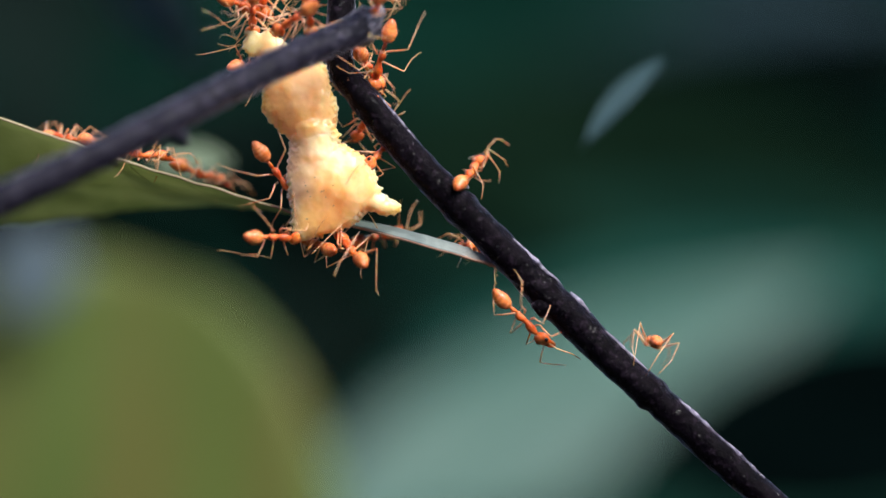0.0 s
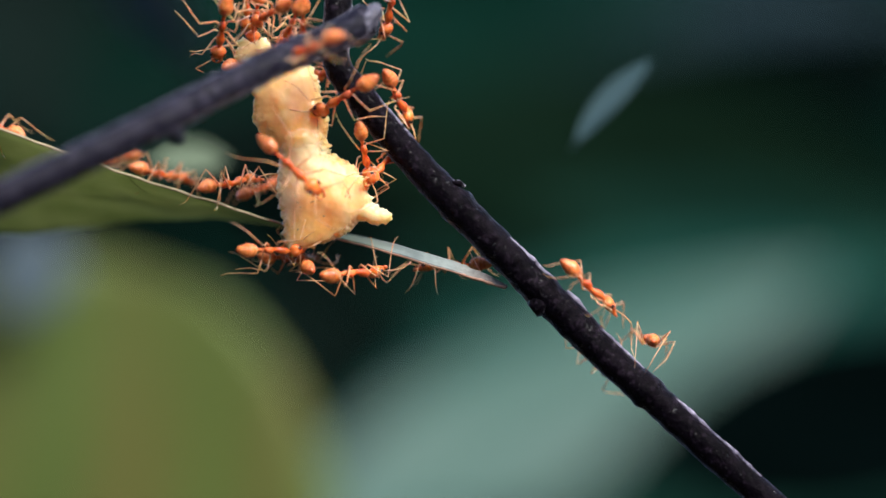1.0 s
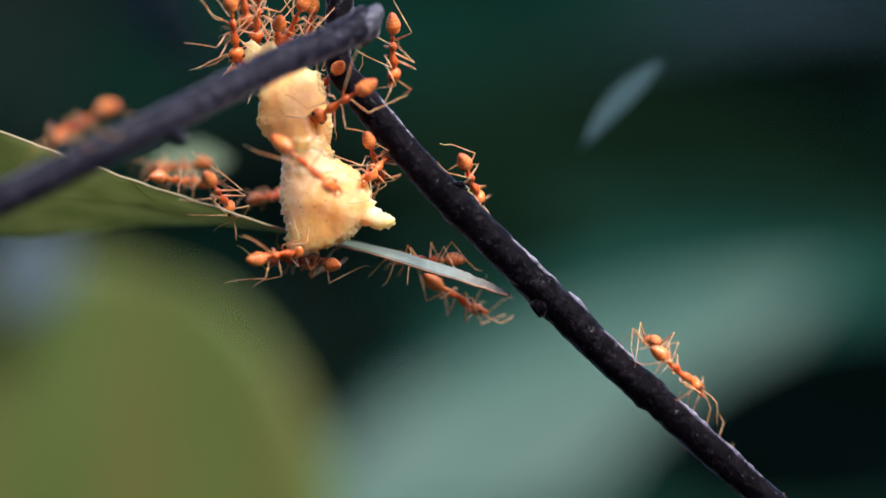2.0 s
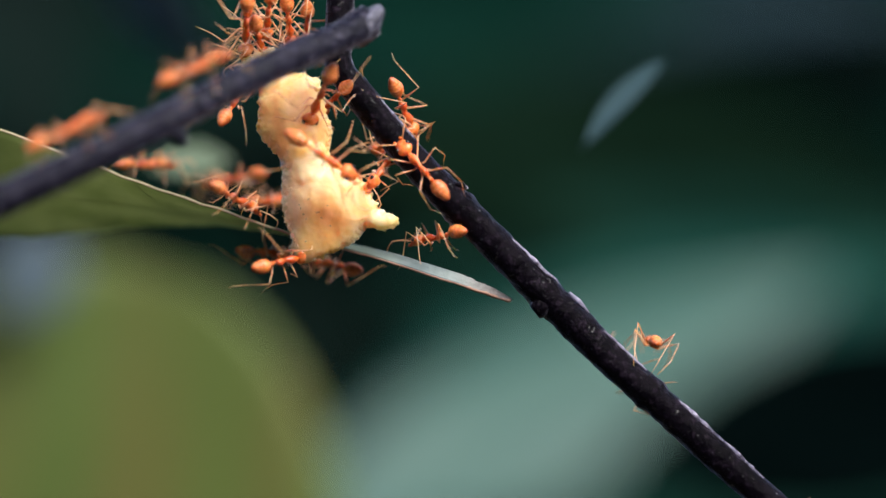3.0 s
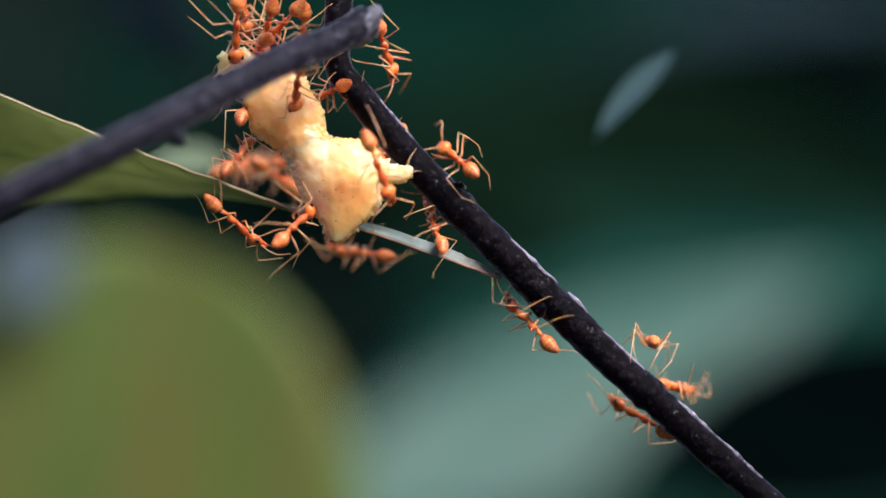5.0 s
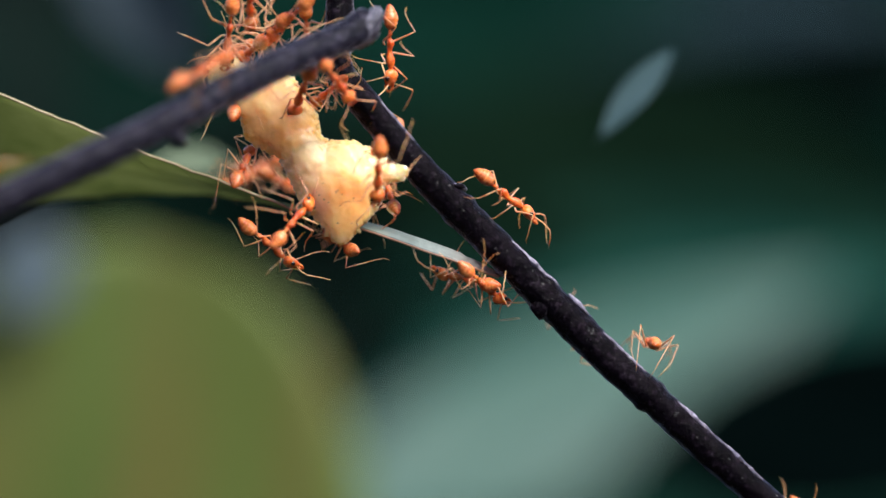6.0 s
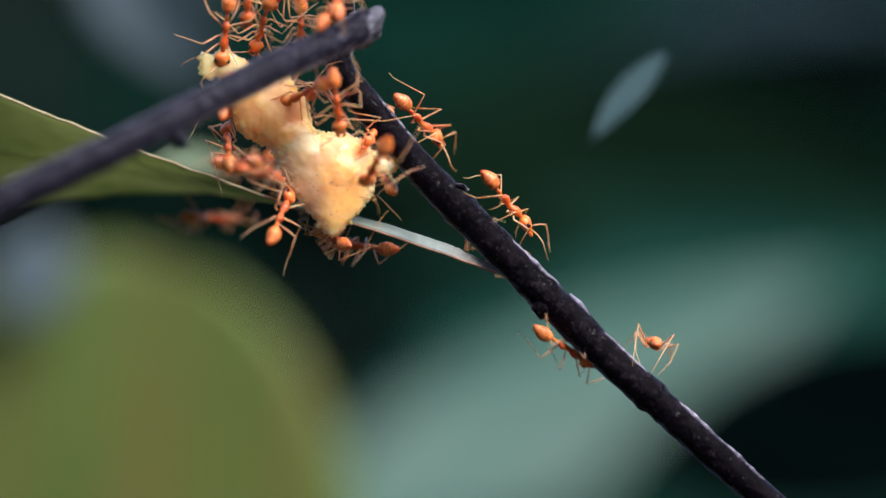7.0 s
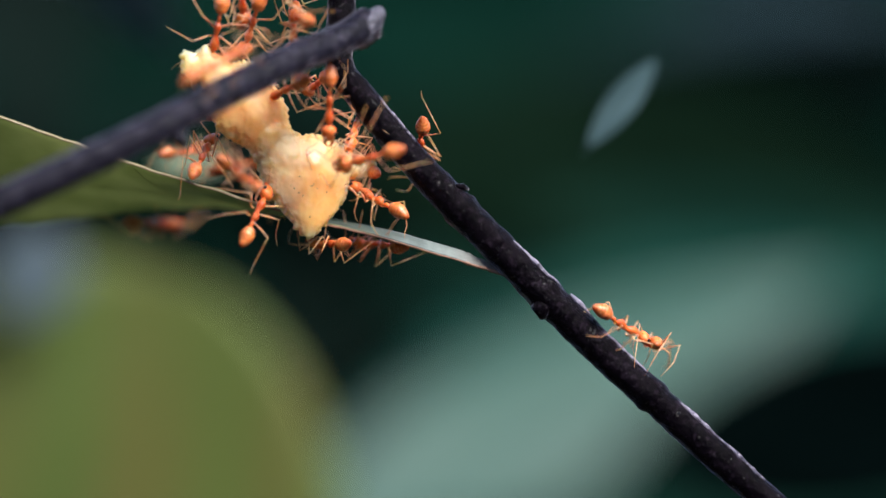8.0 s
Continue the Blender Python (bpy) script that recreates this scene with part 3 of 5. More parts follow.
def build_crumb():
    """A lump of soft yellow food in two lobes that give at the notch, with a nub and a torn top. Sizes in mm about the notch."""
    root = empty("food_crumb", "soft pale yellow lump of food carried by ants", "food")
    rng = random.Random(11)
    lower = ((1.15, 0.9, -3.7, 4.05, 3.6, 3.6), (3.4, 0.9, -3.7, 2.0, 2.3, 2.0), (-1.6, 0.7, -1.9, 2.0, 2.7, 1.7), (-1.6, 0.9, -4.5, 1.5, 2.4, 1.4), (-0.3, 0.5, -7.5, 1.3, 1.7, 1.5), (-0.6, 0.5, -9.0, 0.5, 0.9, 0.5), (2.4, 0.7, -6.2, 1.5, 2.0, 1.3))
    upper = ((-3.2, 0.9, 3.6, 3.25, 3.0, 3.2), (-1.7, 0.9, 2.3, 2.1, 2.3, 1.9), (-5.1, 1.0, 4.5, 1.6, 2.1, 1.7), (-2.6, 1.0, 6.0, 1.9, 2.2, 1.8), (-1.9, 0.8, 0.2, 2.0, 2.6, 1.4))
    neck = ((-1.7, 0.6, -0.4, 2.1, 3.1, 2.05), (-1.9, 0.6, 0.6, 2.2, 3.0, 1.5))
    joint = ((-1.7, 0.6, -0.4, 2.1, 3.1, 2.05), (-1.3, 0.6, -1.6, 2.1, 3.1, 1.6))
    top = ((-4.8, 1.1, 6.6, 1.9, 1.7, 2.0), (-5.8, 1.2, 8.4, 1.1, 1.3, 1.6))
    scrap = ((-7.5, 1.2, 8.7, 0.75, 0.8, 1.35), (-6.5, 1.2, 8.4, 0.9, 0.9, 0.9))
    torn_lump("upper_lump", (upper, neck, top, scrap), rng, root)
    low = torn_lump("lower_lump", (lower, joint), rng, root, ((5.0, -4.4, 1.0), (5.6, -4.6, 0.72), (6.1, -4.6, 0.62), (6.7, -4.4, 0.62), (7.05, -4.3, 0.5)))
    bpy.context.view_layer.update()
    skin = low
    rng = random.Random(3)
    for _ in range(11):
        x, z = rng.uniform(-1.6, 2.2), rng.uniform(-7.6, -3.6)
        hit, place, normal, face = skin.ray_cast(Vector((x, -20, z)) * MM, Vector((0, 1, 0)))
        if not hit:
            continue
        sp = bmesh.new()
        ball_into(sp, (0, 0, 0), (1, 1, 1), (0, 0, 0), 1, rng.uniform(0.05, 0.09) * MM)
        s = part("speck", sp, SPECK, low)
        s.location = place
    return root, low


CRUMB_OB, LOWER_LUMP = build_crumb()
CRUMB_OB.location = CRUMB_PIVOT * MM


# ---- the ants ----
LEGS = {
    "flat": (((1.0, 0.28, -0.3), ((0.25, 0.25, -0.15), (1.05, 1.35, 1.0), (2.2, 2.1, -0.55), (2.75, 2.45, -1.0), (3.25, 2.7, -1.2))),
             ((0.3, 0.3, -0.35), ((0.02, 0.3, -0.15), (0.1, 1.75, 1.05), (-0.1, 2.9, -0.5), (-0.3, 3.5, -0.95), (-0.55, 3.95, -1.15))),
             ((-0.5, 0.28, -0.35), ((-0.25, 0.25, -0.15), (-1.4, 1.45, 1.15), (-2.7, 2.4, -0.4), (-3.35, 2.75, -0.95), (-3.9, 3.0, -1.15)))),
    "narrow": (((1.0, 0.28, -0.3), ((0.25, 0.25, -0.15), (1.15, 1.35, 0.7), (2.1, 1.35, -1.0), (2.5, 1.0, -1.55), (2.85, 0.8, -1.75))),
               ((0.3, 0.3, -0.35), ((0.02, 0.3, -0.15), (0.15, 1.85, 0.75), (-0.1, 1.9, -1.1), (-0.25, 1.45, -1.65), (-0.45, 1.2, -1.9))),
               ((-0.5, 0.28, -0.35), ((-0.25, 0.25, -0.15), (-1.5, 1.45, 0.9), (-2.6, 1.6, -0.95), (-3.05, 1.2, -1.5), (-3.5, 1.0, -1.75)))),
    "tall": (((1.0, 0.28, -0.3), ((0.25, 0.25, -0.15), (1.3, 0.95, 1.55), (2.3, 1.6, -0.75), (2.75, 1.75, -1.4), (3.15, 1.85, -1.6))),
             ((0.3, 0.3, -0.35), ((0.02, 0.3, -0.15), (0.35, 1.25, 1.7), (0.1, 2.0, -0.8), (-0.05, 2.25, -1.5), (-0.3, 2.45, -1.7))),
             ((-0.5, 0.28, -0.35), ((-0.25, 0.25, -0.15), (-1.6, 0.95, 1.7), (-2.7, 1.8, -0.7), (-3.2, 2.0, -1.4), (-3.7, 2.2, -1.6)))),
}
LEGS["astride"] = (((1.0, 0.28, -0.3), ((0.25, 0.25, -0.15), (1.05, 1.35, 1.0), (2.2, 2.1, -0.55), (2.75, 2.0, -1.3), (3.25, 1.9, -1.8))),
                   ((0.3, 0.3, -0.35), ((-0.02, 0.3, -0.15), (-1.6, 1.9, 1.0), (-2.8, 1.5, -0.9), (-3.3, 0.9, -1.9), (-3.5, 0.5, -2.6))),
                   ((-0.5, 0.28, -0.35), ((-0.25, 0.25, -0.15), (-2.6, 1.45, 1.75), (-4.8, 0.95, -0.6), (-5.5, 0.7, -1.9), (-5.5, 0.45, -3.0))))
LEG_RADII = (0.085, 0.08, 0.078, 0.048, 0.044, 0.042, 0.03, 0.02)


def leg_mesh(points, side):
    pts = [Vector((0, 0, 0))] + [Vector(p) for p in points]
    a, b, c, d, e = pts[1], pts[2], pts[3], pts[4], pts[5]
    line = [pts[0], a, a.lerp(b, 0.5) + Vector((0, 0, 0.06)), b, b.lerp(c, 0.5), c, d, e]
    bm = bmesh.new()
    tube_into(bm, [(p.x, p.y * side, p.z) for p in line], LEG_RADII, 7)
    return bm


def build_ant(stance):
    """A weaver ant, 8 mm long, head along +x, standing height 1.4 mm."""
    root = empty("weaver_ant", "slender orange weaver ant", "ant", "weaver ants")
    part("gaster", loft(((-1.85, 0.1, 0.1, -0.05), (-1.95, 0.25, 0.25, 0.0), (-2.15, 0.45, 0.46, 0.03), (-2.45, 0.61, 0.61, 0.06), (-2.48, 0.585, 0.585, 0.06), (-2.8, 0.67, 0.66, 0.06), (-3.12, 0.645, 0.63, 0.04), (-3.15, 0.62, 0.605, 0.04), (-3.42, 0.54, 0.52, 0.01), (-3.45, 0.515, 0.495, 0.01), (-3.68, 0.43, 0.41, -0.03), (-3.86, 0.33, 0.31, -0.06), (-4.0, 0.22, 0.2, -0.09), (-4.09, 0.1, 0.09, -0.11), (-4.12, 0.02, 0.02, -0.12)), 18), GASTER, root, "amber oval gaster")
    part("petiole", loft(((-1.05, 0.14, 0.14, -0.12), (-1.3, 0.13, 0.15, -0.1), (-1.45, 0.17, 0.24, -0.02), (-1.6, 0.15, 0.18, -0.04), (-1.9, 0.12, 0.12, -0.05)), 10), BODY, root)
    part("thorax", loft(((-1.1, 0.14, 0.15, -0.1), (-0.95, 0.26, 0.29, -0.02), (-0.65, 0.31, 0.38, 0.06), (-0.3, 0.26, 0.3, -0.02), (0.0, 0.2, 0.21, -0.08), (0.25, 0.23, 0.24, -0.06), (0.6, 0.36, 0.37, 0.05), (0.95, 0.4, 0.39, 0.1), (1.25, 0.31, 0.3, 0.1), (1.5, 0.2, 0.2, 0.1), (1.7, 0.13, 0.13, 0.1)), 14), BODY, root)
    head = part("head", loft(((1.62, 0.13, 0.12, 0.1), (1.72, 0.42, 0.3, 0.12), (1.9, 0.63, 0.43, 0.13), (2.15, 0.71, 0.49, 0.12), (2.45, 0.68, 0.48, 0.08), (2.75, 0.57, 0.41, 0.02), (3.0, 0.45, 0.32, -0.04), (3.15, 0.36, 0.22, -0.08), (3.22, 0.22, 0.12, -0.1)), 16), BODY, root)
    for side in (1, -1):
        part("eye", ball_into(bmesh.new(), (2.42, side * 0.55, 0.28), (0.25, 0.17, 0.21), (0, 0, 0), 2), EYE_BLACK, head, "black compound eye")
        part("mandible", tube_into(bmesh.new(), [(3.05, side * 0.34, -0.1), (3.35, side * 0.36, -0.13), (3.6, side * 0.2, -0.16), (3.72, side * 0.02, -0.17)], [0.17, 0.15, 0.1, 0.03], 8), BODY, head)
    for side in (1, -1):
        an = part("antenna", tube_into(bmesh.new(), [(0, 0, 0), (0.5, side * 0.75, 0.4), (1.0, side * 1.4, 0.55), (1.35, side * 1.5, 0.4), (2.0, side * 1.35, 0.05), (2.7, side * 1.05, -0.35), (3.2, side * 0.85, -0.6)], [0.055, 0.055, 0.06, 0.046, 0.046, 0.044, 0.03], 6), LIMB, root)
        an.location = (2.95 * MM, side * 0.3 * MM, 0.2 * MM)
    for coxa, pts in LEGS[stance]:
        for side in (1, -1):
            leg = part("leg", leg_mesh(pts, side), LIMB, root)
            leg.location = (coxa[0] * MM, side * coxa[1] * MM, coxa[2] * MM)
    return root


WHERE = {"bread": "gripping the yellow food crumb", "leaf": "walking on the green leaf", "twig": "walking on the dark twig", "front": "walking along the nearer twig", "chain": "hanging above and pulling the crumb"}
# for each ant: scale, stance, what it does; rows of seconds, place in mm and turn in degrees
ANTS = (
    (1.07, "flat", "bread", (
        (0, -15.01, -0.89, 6.54, 103, 47, 38), (0.3, -14.32, -2.89, 6.07, 98, 44, 33), (0.5, -13.56, -3.91, 5.74, 92, 40, 27), (0.7, -13.54, -4.94, 6.14, 88, 42, 19),
        (1, -13.32, -5.96, 7.13, 84, 43, 13), (1.2, -13.04, -6.95, 7.02, 84, 43, 14), (1.5, -12.37, -7.94, 6.83, 86, 40, 17), (1.7, -12.29, -7.95, 7.12, 85, 41, 15),
        (2.8, -10.68, -6.92, 7.53, 87, 34, 22), (3, -10.56, -6.94, 8.20, 83, 33, 16), (3.2, -9.80, -6.93, 8.56, 84, 31, 19), (3.5, -7.34, -5.86, 9.80, 73, -0, 31),
        (3.7, -7.03, -5.85, 9.57, 81, 12, 36), (4, -7.67, -5.86, 10.42, 87, 21, 35), (4.2, -6.18, -5.85, 9.38, 98, 32, 42), (4.5, -5.61, -5.88, 7.63, 116, 52, 50),
        (4.7, -5.57, -5.87, 7.31, 118, 53, 52), (5.8, -5.76, -6.82, 6.81, 162, 48, 92), (6, -5.78, -6.82, 6.83, 167, 48, 95), (6.5, -5.86, -7.80, 7.01, 176, 40, 102),
        (7, -6.11, -8.78, 7.67, -166, 30, 111), (7.3, -6.19, -8.81, 7.95, -146, 30, 125), (7.5, -6.31, -8.85, 8.16, -129, 27, 140), (8, -6.91, -8.84, 8.18, -117, 11, 143),
    )),
    (1, "flat", "bread", (
        (0, -15.17, -2.82, 1.08, 136, -0, 47), (0.5, -14.91, -2.82, -1.19, 136, 1, 44), (1, -15.15, -2.84, -0.26, 132, -0, 39), (1.5, -14.93, -2.83, -0.21, 130, -4, 44),
        (2.8, -14.52, -2.82, -1.15, 125, -10, 47), (3, -14.43, -2.82, -1.06, 125, -10, 48), (3.5, -13.96, -2.81, -0.61, 120, -14, 52), (4, -13.66, -2.82, 0.27, 120, -14, 48),
        (4.5, -13.11, -2.81, 1.62, 106, -23, 57), (5.8, -13.36, -3.85, 2.69, 92, -39, 52), (6, -13.37, -3.85, 2.82, 92, -39, 52), (6.5, -13.47, -3.83, 2.69, 86, -39, 60),
        (7, -14.66, -3.83, 3.37, 70, -43, 72), (7.5, -16.17, -3.85, 3.39, 68, -50, 69), (8, -16.92, -3.85, 3.52, 74, -49, 63),
    )),
    (1.05, "tall", "leaf", (
        (0, -8.64, -1.78, 0.12, 24, -22, 113), (0.3, -8.61, -1.77, -0.77, 27, -21, 111), (0.5, -8.80, -1.77, -1.88, 27, -19, 110), (0.6, -8.38, -1.77, -1.76, 68, -30, 92),
        (0.7, -7.96, -1.78, -1.64, 112, -26, 70), (0.85, -7.81, -1.80, -2.17, 146, -11, 51), (1, -7.76, -1.82, -2.33, 153, -4, 44), (1.2, -5.67, -1.85, -2.66, 154, -0, 34),
        (1.5, -3.54, -0.85, -3.04, 157, 3, 35), (1.7, -2.35, 0.13, -2.79, 160, 11, 31), (2, 1.38, 3.14, -4.48, 173, 27, 37), (2.2, 5.41, 4.70, -5.94, -167, 26, 57),
        (2.5, 12.91, 5.24, -8.70, 151, -7, 69), (2.6, 14.75, 5.22, -10.15, -172, -8, 89), (2.7, 16.58, 5.21, -11.59, -136, -21, 105), (2.8, 18.42, 5.19, -13.04, -98, -41, 111),
        (3, 18.24, 5.18, -12.77, -109, -40, 120), (3.5, 17.96, 4.64, -13.53, -120, -41, 134), (3.7, 17.56, 4.13, -13.37, -124, -41, 140), (4, 16.71, 2.11, -13.07, -129, -39, 146),
        (4.2, 16.20, 0.09, -13.62, -135, -38, 154), (4.5, 14.59, -1.00, -13.29, -150, -41, 180), (4.7, 10.77, -0.93, -9.61, -136, -42, 158), (5.1, 7.54, 0.13, -6.38, -125, -40, 140),
        (5.8, 3.04, 1.14, -3.08, -133, -19, 147), (6, 1.91, 1.15, -2.53, -138, -11, 143), (6.2, 0.11, 1.15, -1.51, -138, -10, 145), (6.5, -2.74, 1.12, -0.30, -139, -9, 153),
        (6.7, -4.81, 2.14, 0.04, -140, -7, 149), (7, -7.74, 4.15, 0.44, -142, -5, 146), (7.5, -9.26, 5.17, 1.42, -145, -3, 138), (8, -6.25, 4.19, 0.60, -146, -4, 133),
    )),
    (1, "flat", "leaf", (
        (0, -6.21, 5.19, 1.23, 149, -9, 52), (0.5, -10.85, 5.18, -1.67, 151, -7, 46), (1, -14.09, 4.18, -1.04, 162, 3, 47), (1.5, -13.78, 4.19, -1.14, 167, 7, 50),
        (2.8, -15.72, 6.18, -0.64, 162, 3, 46), (3.5, -18.96, 10.19, 0.41, 164, 4, 49), (4, -20.44, 9.18, 1.17, 168, 10, 45), (4.3, -20.28, 3.13, 2.50, 177, 32, 38),
        (4.5, -19.40, -0.95, 3.59, 162, 43, 17), (4.7, -19.18, -0.92, 3.11, 167, 39, 24), (5.8, -16.18, -0.91, 0.86, 168, 38, 26), (6, -15.64, -0.92, 0.42, 166, 37, 23),
        (6.2, -16.35, 0.13, 1.27, 173, 29, 36), (6.5, -17.83, 4.17, 2.36, 172, 16, 44), (7, -22.70, 17.19, 3.18, 161, 2, 48), (7.5, -26.76, 17.17, 3.33, 162, 5, 45),
        (8, -28.30, 17.19, 2.69, 160, 1, 48),
    )),
    (1, "tall", "bread", (
        (0, -11.86, 1.22, 0.52, -144, -11, 118), (0.5, -12.47, 1.22, -1.42, -132, -16, 114), (1, -13.00, 1.22, -0.80, -118, -21, 109), (1.5, -12.51, 1.22, -0.68, -141, -12, 116),
        (2.8, -10.72, 8.17, -1.52, -147, -10, 136), (3, -10.52, 8.17, -1.44, -149, -9, 136), (3.5, -11.94, 4.22, -0.52, -138, -14, 117), (4, -11.42, 5.22, -0.08, -124, -19, 110),
        (4.5, -7.79, 12.11, -0.61, -150, -4, 154), (4.7, -7.53, 12.11, -0.58, -150, -4, 154), (5.8, -9.54, 2.21, 0.72, -137, -15, 118), (6, -9.65, 2.21, 0.85, -137, -15, 118),
        (6.5, -10.15, 2.22, 1.23, -141, -12, 117), (7, -10.41, 2.22, 1.32, -139, -14, 117), (7.5, -11.34, 2.22, 1.06, -137, -14, 114), (8, -10.80, 2.21, 0.69, -161, -1, 122),
    )),
    (1.05, "narrow", "twig", (
        (0, 2.54, 1.23, 7.20, -34, -23, 68), (0.15, 3.68, 0.24, 6.73, -12, -9, 68), (0.3, 5.12, 0.20, 4.41, 41, 22, 54), (0.5, 6.44, 0.17, 2.49, 38, 24, 44),
        (0.7, 9.01, 0.12, 1.58, 37, 32, 33), (1, 13.90, 0.11, -3.80, 40, 38, 34), (1.2, 15.82, 0.12, -5.78, 41, 38, 35), (1.5, 17.53, 0.13, -7.30, 36, 29, 34),
        (1.7, 19.53, 0.15, -8.96, 40, 30, 40), (2.2, 25.12, 0.13, -14.66, 42, 35, 38), (2.7, 37.6, 0.13, -26.5, 42, 36, 38), (3.2, 38.4, 0.14, -27.2, 45, 37, 42),
        (8, 38.84, 0.14, -27.51, 45, 37, 42),
    )),
    (1.05, "narrow", "twig", (
        (0, 7.38, -0.92, -6.59, 158, 41, 25), (0.3, 9.21, -0.84, -7.46, 167, 25, 41), (0.5, 10.02, 1.18, -7.72, 164, 15, 46), (0.7, 11.86, 4.16, -9.48, 175, 31, 46),
        (1, 14.45, 4.2, -10.1, 176, 38, 45), (1.5, 19.3, 3.9, -13.7, 177, 35, 46), (1.7, 21.2, 3.8, -15.3, 177, 35, 46), (2.2, 26.5, 3.8, -20.0, 172, 37, 41),
        (2.8, 34.29, 4.14, -28.64, 172, 37, 41), (8, 35.22, 4.14, -29.52, 172, 37, 41),
    )),
    (1, "tall", "twig", (
        (0, 43.0, 0.12, -31.2, 8, -38, 142), (2.8, 39.0, 0.12, -27.9, 8, -38, 142), (3.2, 34.6, 0.11, -24.2, 4, -37, 146), (3.5, 28.75, 0.11, -19.04, 5, -38, 145),
        (3.7, 24.77, 0.08, -15.55, -0, -43, 153), (4, 23.64, 2.15, -14.18, 9, -30, 136), (4.2, 22.37, 4.14, -13.86, 9, -32, 138), (4.5, 20.46, 5.16, -12.58, 16, -33, 131),
        (4.7, 20.32, 5.17, -12.17, 20, -31, 126), (4.8, 20.89, 5.19, -12.43, 83, -43, 91), (4.9, 21.45, 5.20, -12.69, 140, -23, 62), (5, 22.01, 5.22, -12.95, -178, 7, 61),
        (5.3, 23.36, 5.14, -15.13, -172, 32, 40), (5.8, 31.29, 5.13, -22.09, -172, 36, 39), (6.3, 38.10, 5.12, -28.59, -173, 39, 37), (8, 39.60, 5.12, -29.63, -173, 39, 37),
    )),
    (1.05, "narrow", "twig", (
        (0, 32.30, -0.83, -27.52, -117, -31, 131), (3, 31.37, -0.83, -26.49, -117, -31, 131), (3.5, 27.1, -0.87, -25.4, -126, -29, 147), (3.7, 23.31, -0.93, -21.84, -130, -34, 161),
        (4, 20.70, -1.00, -19.26, -140, -39, 180), (4.2, 19.23, -0.85, -17.91, -131, -20, 143), (4.5, 19.29, -0.81, -17.09, -144, -5, 134), (4.7, 18.66, 0.12, -16.88, -138, -10, 152),
        (5.2, 18.21, 4.15, -14.14, -118, -34, 138), (5.8, 14.39, 4.65, -9.24, -114, -37, 135), (6, 12.79, 4.65, -7.76, -115, -36, 134), (6.5, 9.12, 4.67, -3.82, -113, -34, 129),
        (7, 4.14, 4.19, 0.28, -118, -27, 126), (7.2, 1.96, 2.19, 1.41, -131, -17, 131), (7.3, 0.74, 1.16, 2.00, -79, -13, 141), (7.4, -0.49, 0.12, 2.58, -27, -18, 151),
        (7.5, -1.98, 0.09, 2.97, -12, -18, 160), (7.7, -4.45, 0.15, 4.16, 0, -23, 142), (8, -6.46, 0.14, 4.86, -1, -24, 145),
    )),
    (1, "tall", "leaf", (
        (0, 3.92, 3.18, -0.38, 9, -16, 132), (0.3, 3.63, 3.17, -0.79, -0, -9, 136), (0.5, 3.35, 3.17, -1.19, -4, -5, 136), (0.7, 2.51, 3.14, -1.85, -11, 1, 145),
        (1, 0.90, 3.09, -1.72, -12, 3, 159), (1.5, -0.79, 3.09, -1.58, -12, 1, 160), (1.7, -1.38, 3.10, -1.87, -10, -1, 156), (2.3, -1.13, 2.16, 0.24, -15, 6, 140),
        (2.8, -0.69, 0.19, 1.01, -19, 10, 131), (3, -0.64, 0.18, 1.10, -18, 9, 133), (3.5, -0.13, 0.17, 0.47, -4, -6, 137), (4, -0.42, 0.12, 0.74, -2, -15, 151),
        (4.5, -0.84, 0.13, 1.76, 4, -22, 146), (4.7, -1.12, 0.12, 1.89, 3, -22, 148), (5, -0.68, 0.18, 2.32, 56, -42, 107), (5.2, 0.27, 1.16, 0.40, 115, -45, 64),
        (5.35, 1.13, 1.18, -0.66, 152, -21, 49), (5.5, 1.98, 1.19, -1.72, -180, 7, 51), (5.8, 3.41, 0.13, -2.86, 145, 30, 37), (6, 3.93, -0.84, -3.18, 154, 30, 46),
        (6.2, 4.71, -0.91, -4.43, 141, 42, 27), (6.5, 5.80, -1.00, -5.90, 130, 45, 0), (6.7, 7.18, -1.00, -6.58, 130, 43, 0), (7, 11.43, 0.10, -9.02, 146, 30, 26),
        (7.2, 14.60, 3.13, -11.61, 160, 36, 39), (7.4, 19.92, 4.14, -14.44, 160, 32, 41), (7.45, 21.56, 3.15, -14.58, 106, 29, 44), (7.5, 23.20, 2.16, -14.72, 53, 30, 49),
        (7.6, 27.02, 0.11, -16.84, 40, 37, 34), (7.7, 29.78, 0.13, -19.30, 41, 35, 38), (7.8, 33.10, 0.13, -22.69, 42, 35, 39), (8, 38.84, 0.12, -28.03, 44, 38, 38),
    )),
    (1.05, "narrow", "twig", (
        (0, -6.79, 2.22, 16.55, 68, 26, 71), (0.3, -6.16, 2.23, 16.34, 87, 27, 81), (0.5, -5.73, 2.23, 15.83, 91, 29, 82), (0.7, -4.66, 1.17, 15.68, 81, 45, 66),
        (1, -3.84, 1.20, 13.62, 79, 37, 69), (1.2, -2.32, 1.20, 11.81, 86, 39, 74), (1.5, -1.47, 1.19, 10.43, 83, 40, 70), (1.7, 0.73, 1.20, 8.94, 81, 36, 72),
        (2.1, 2.87, 0.21, 5.77, 80, 35, 72), (2.17, 2.65, -0.46, 5.82, 40, 6, 69), (2.23, 2.43, -1.12, 5.86, -1, -17, 85), (2.3, 2.20, -1.78, 5.91, -50, -23, 115),
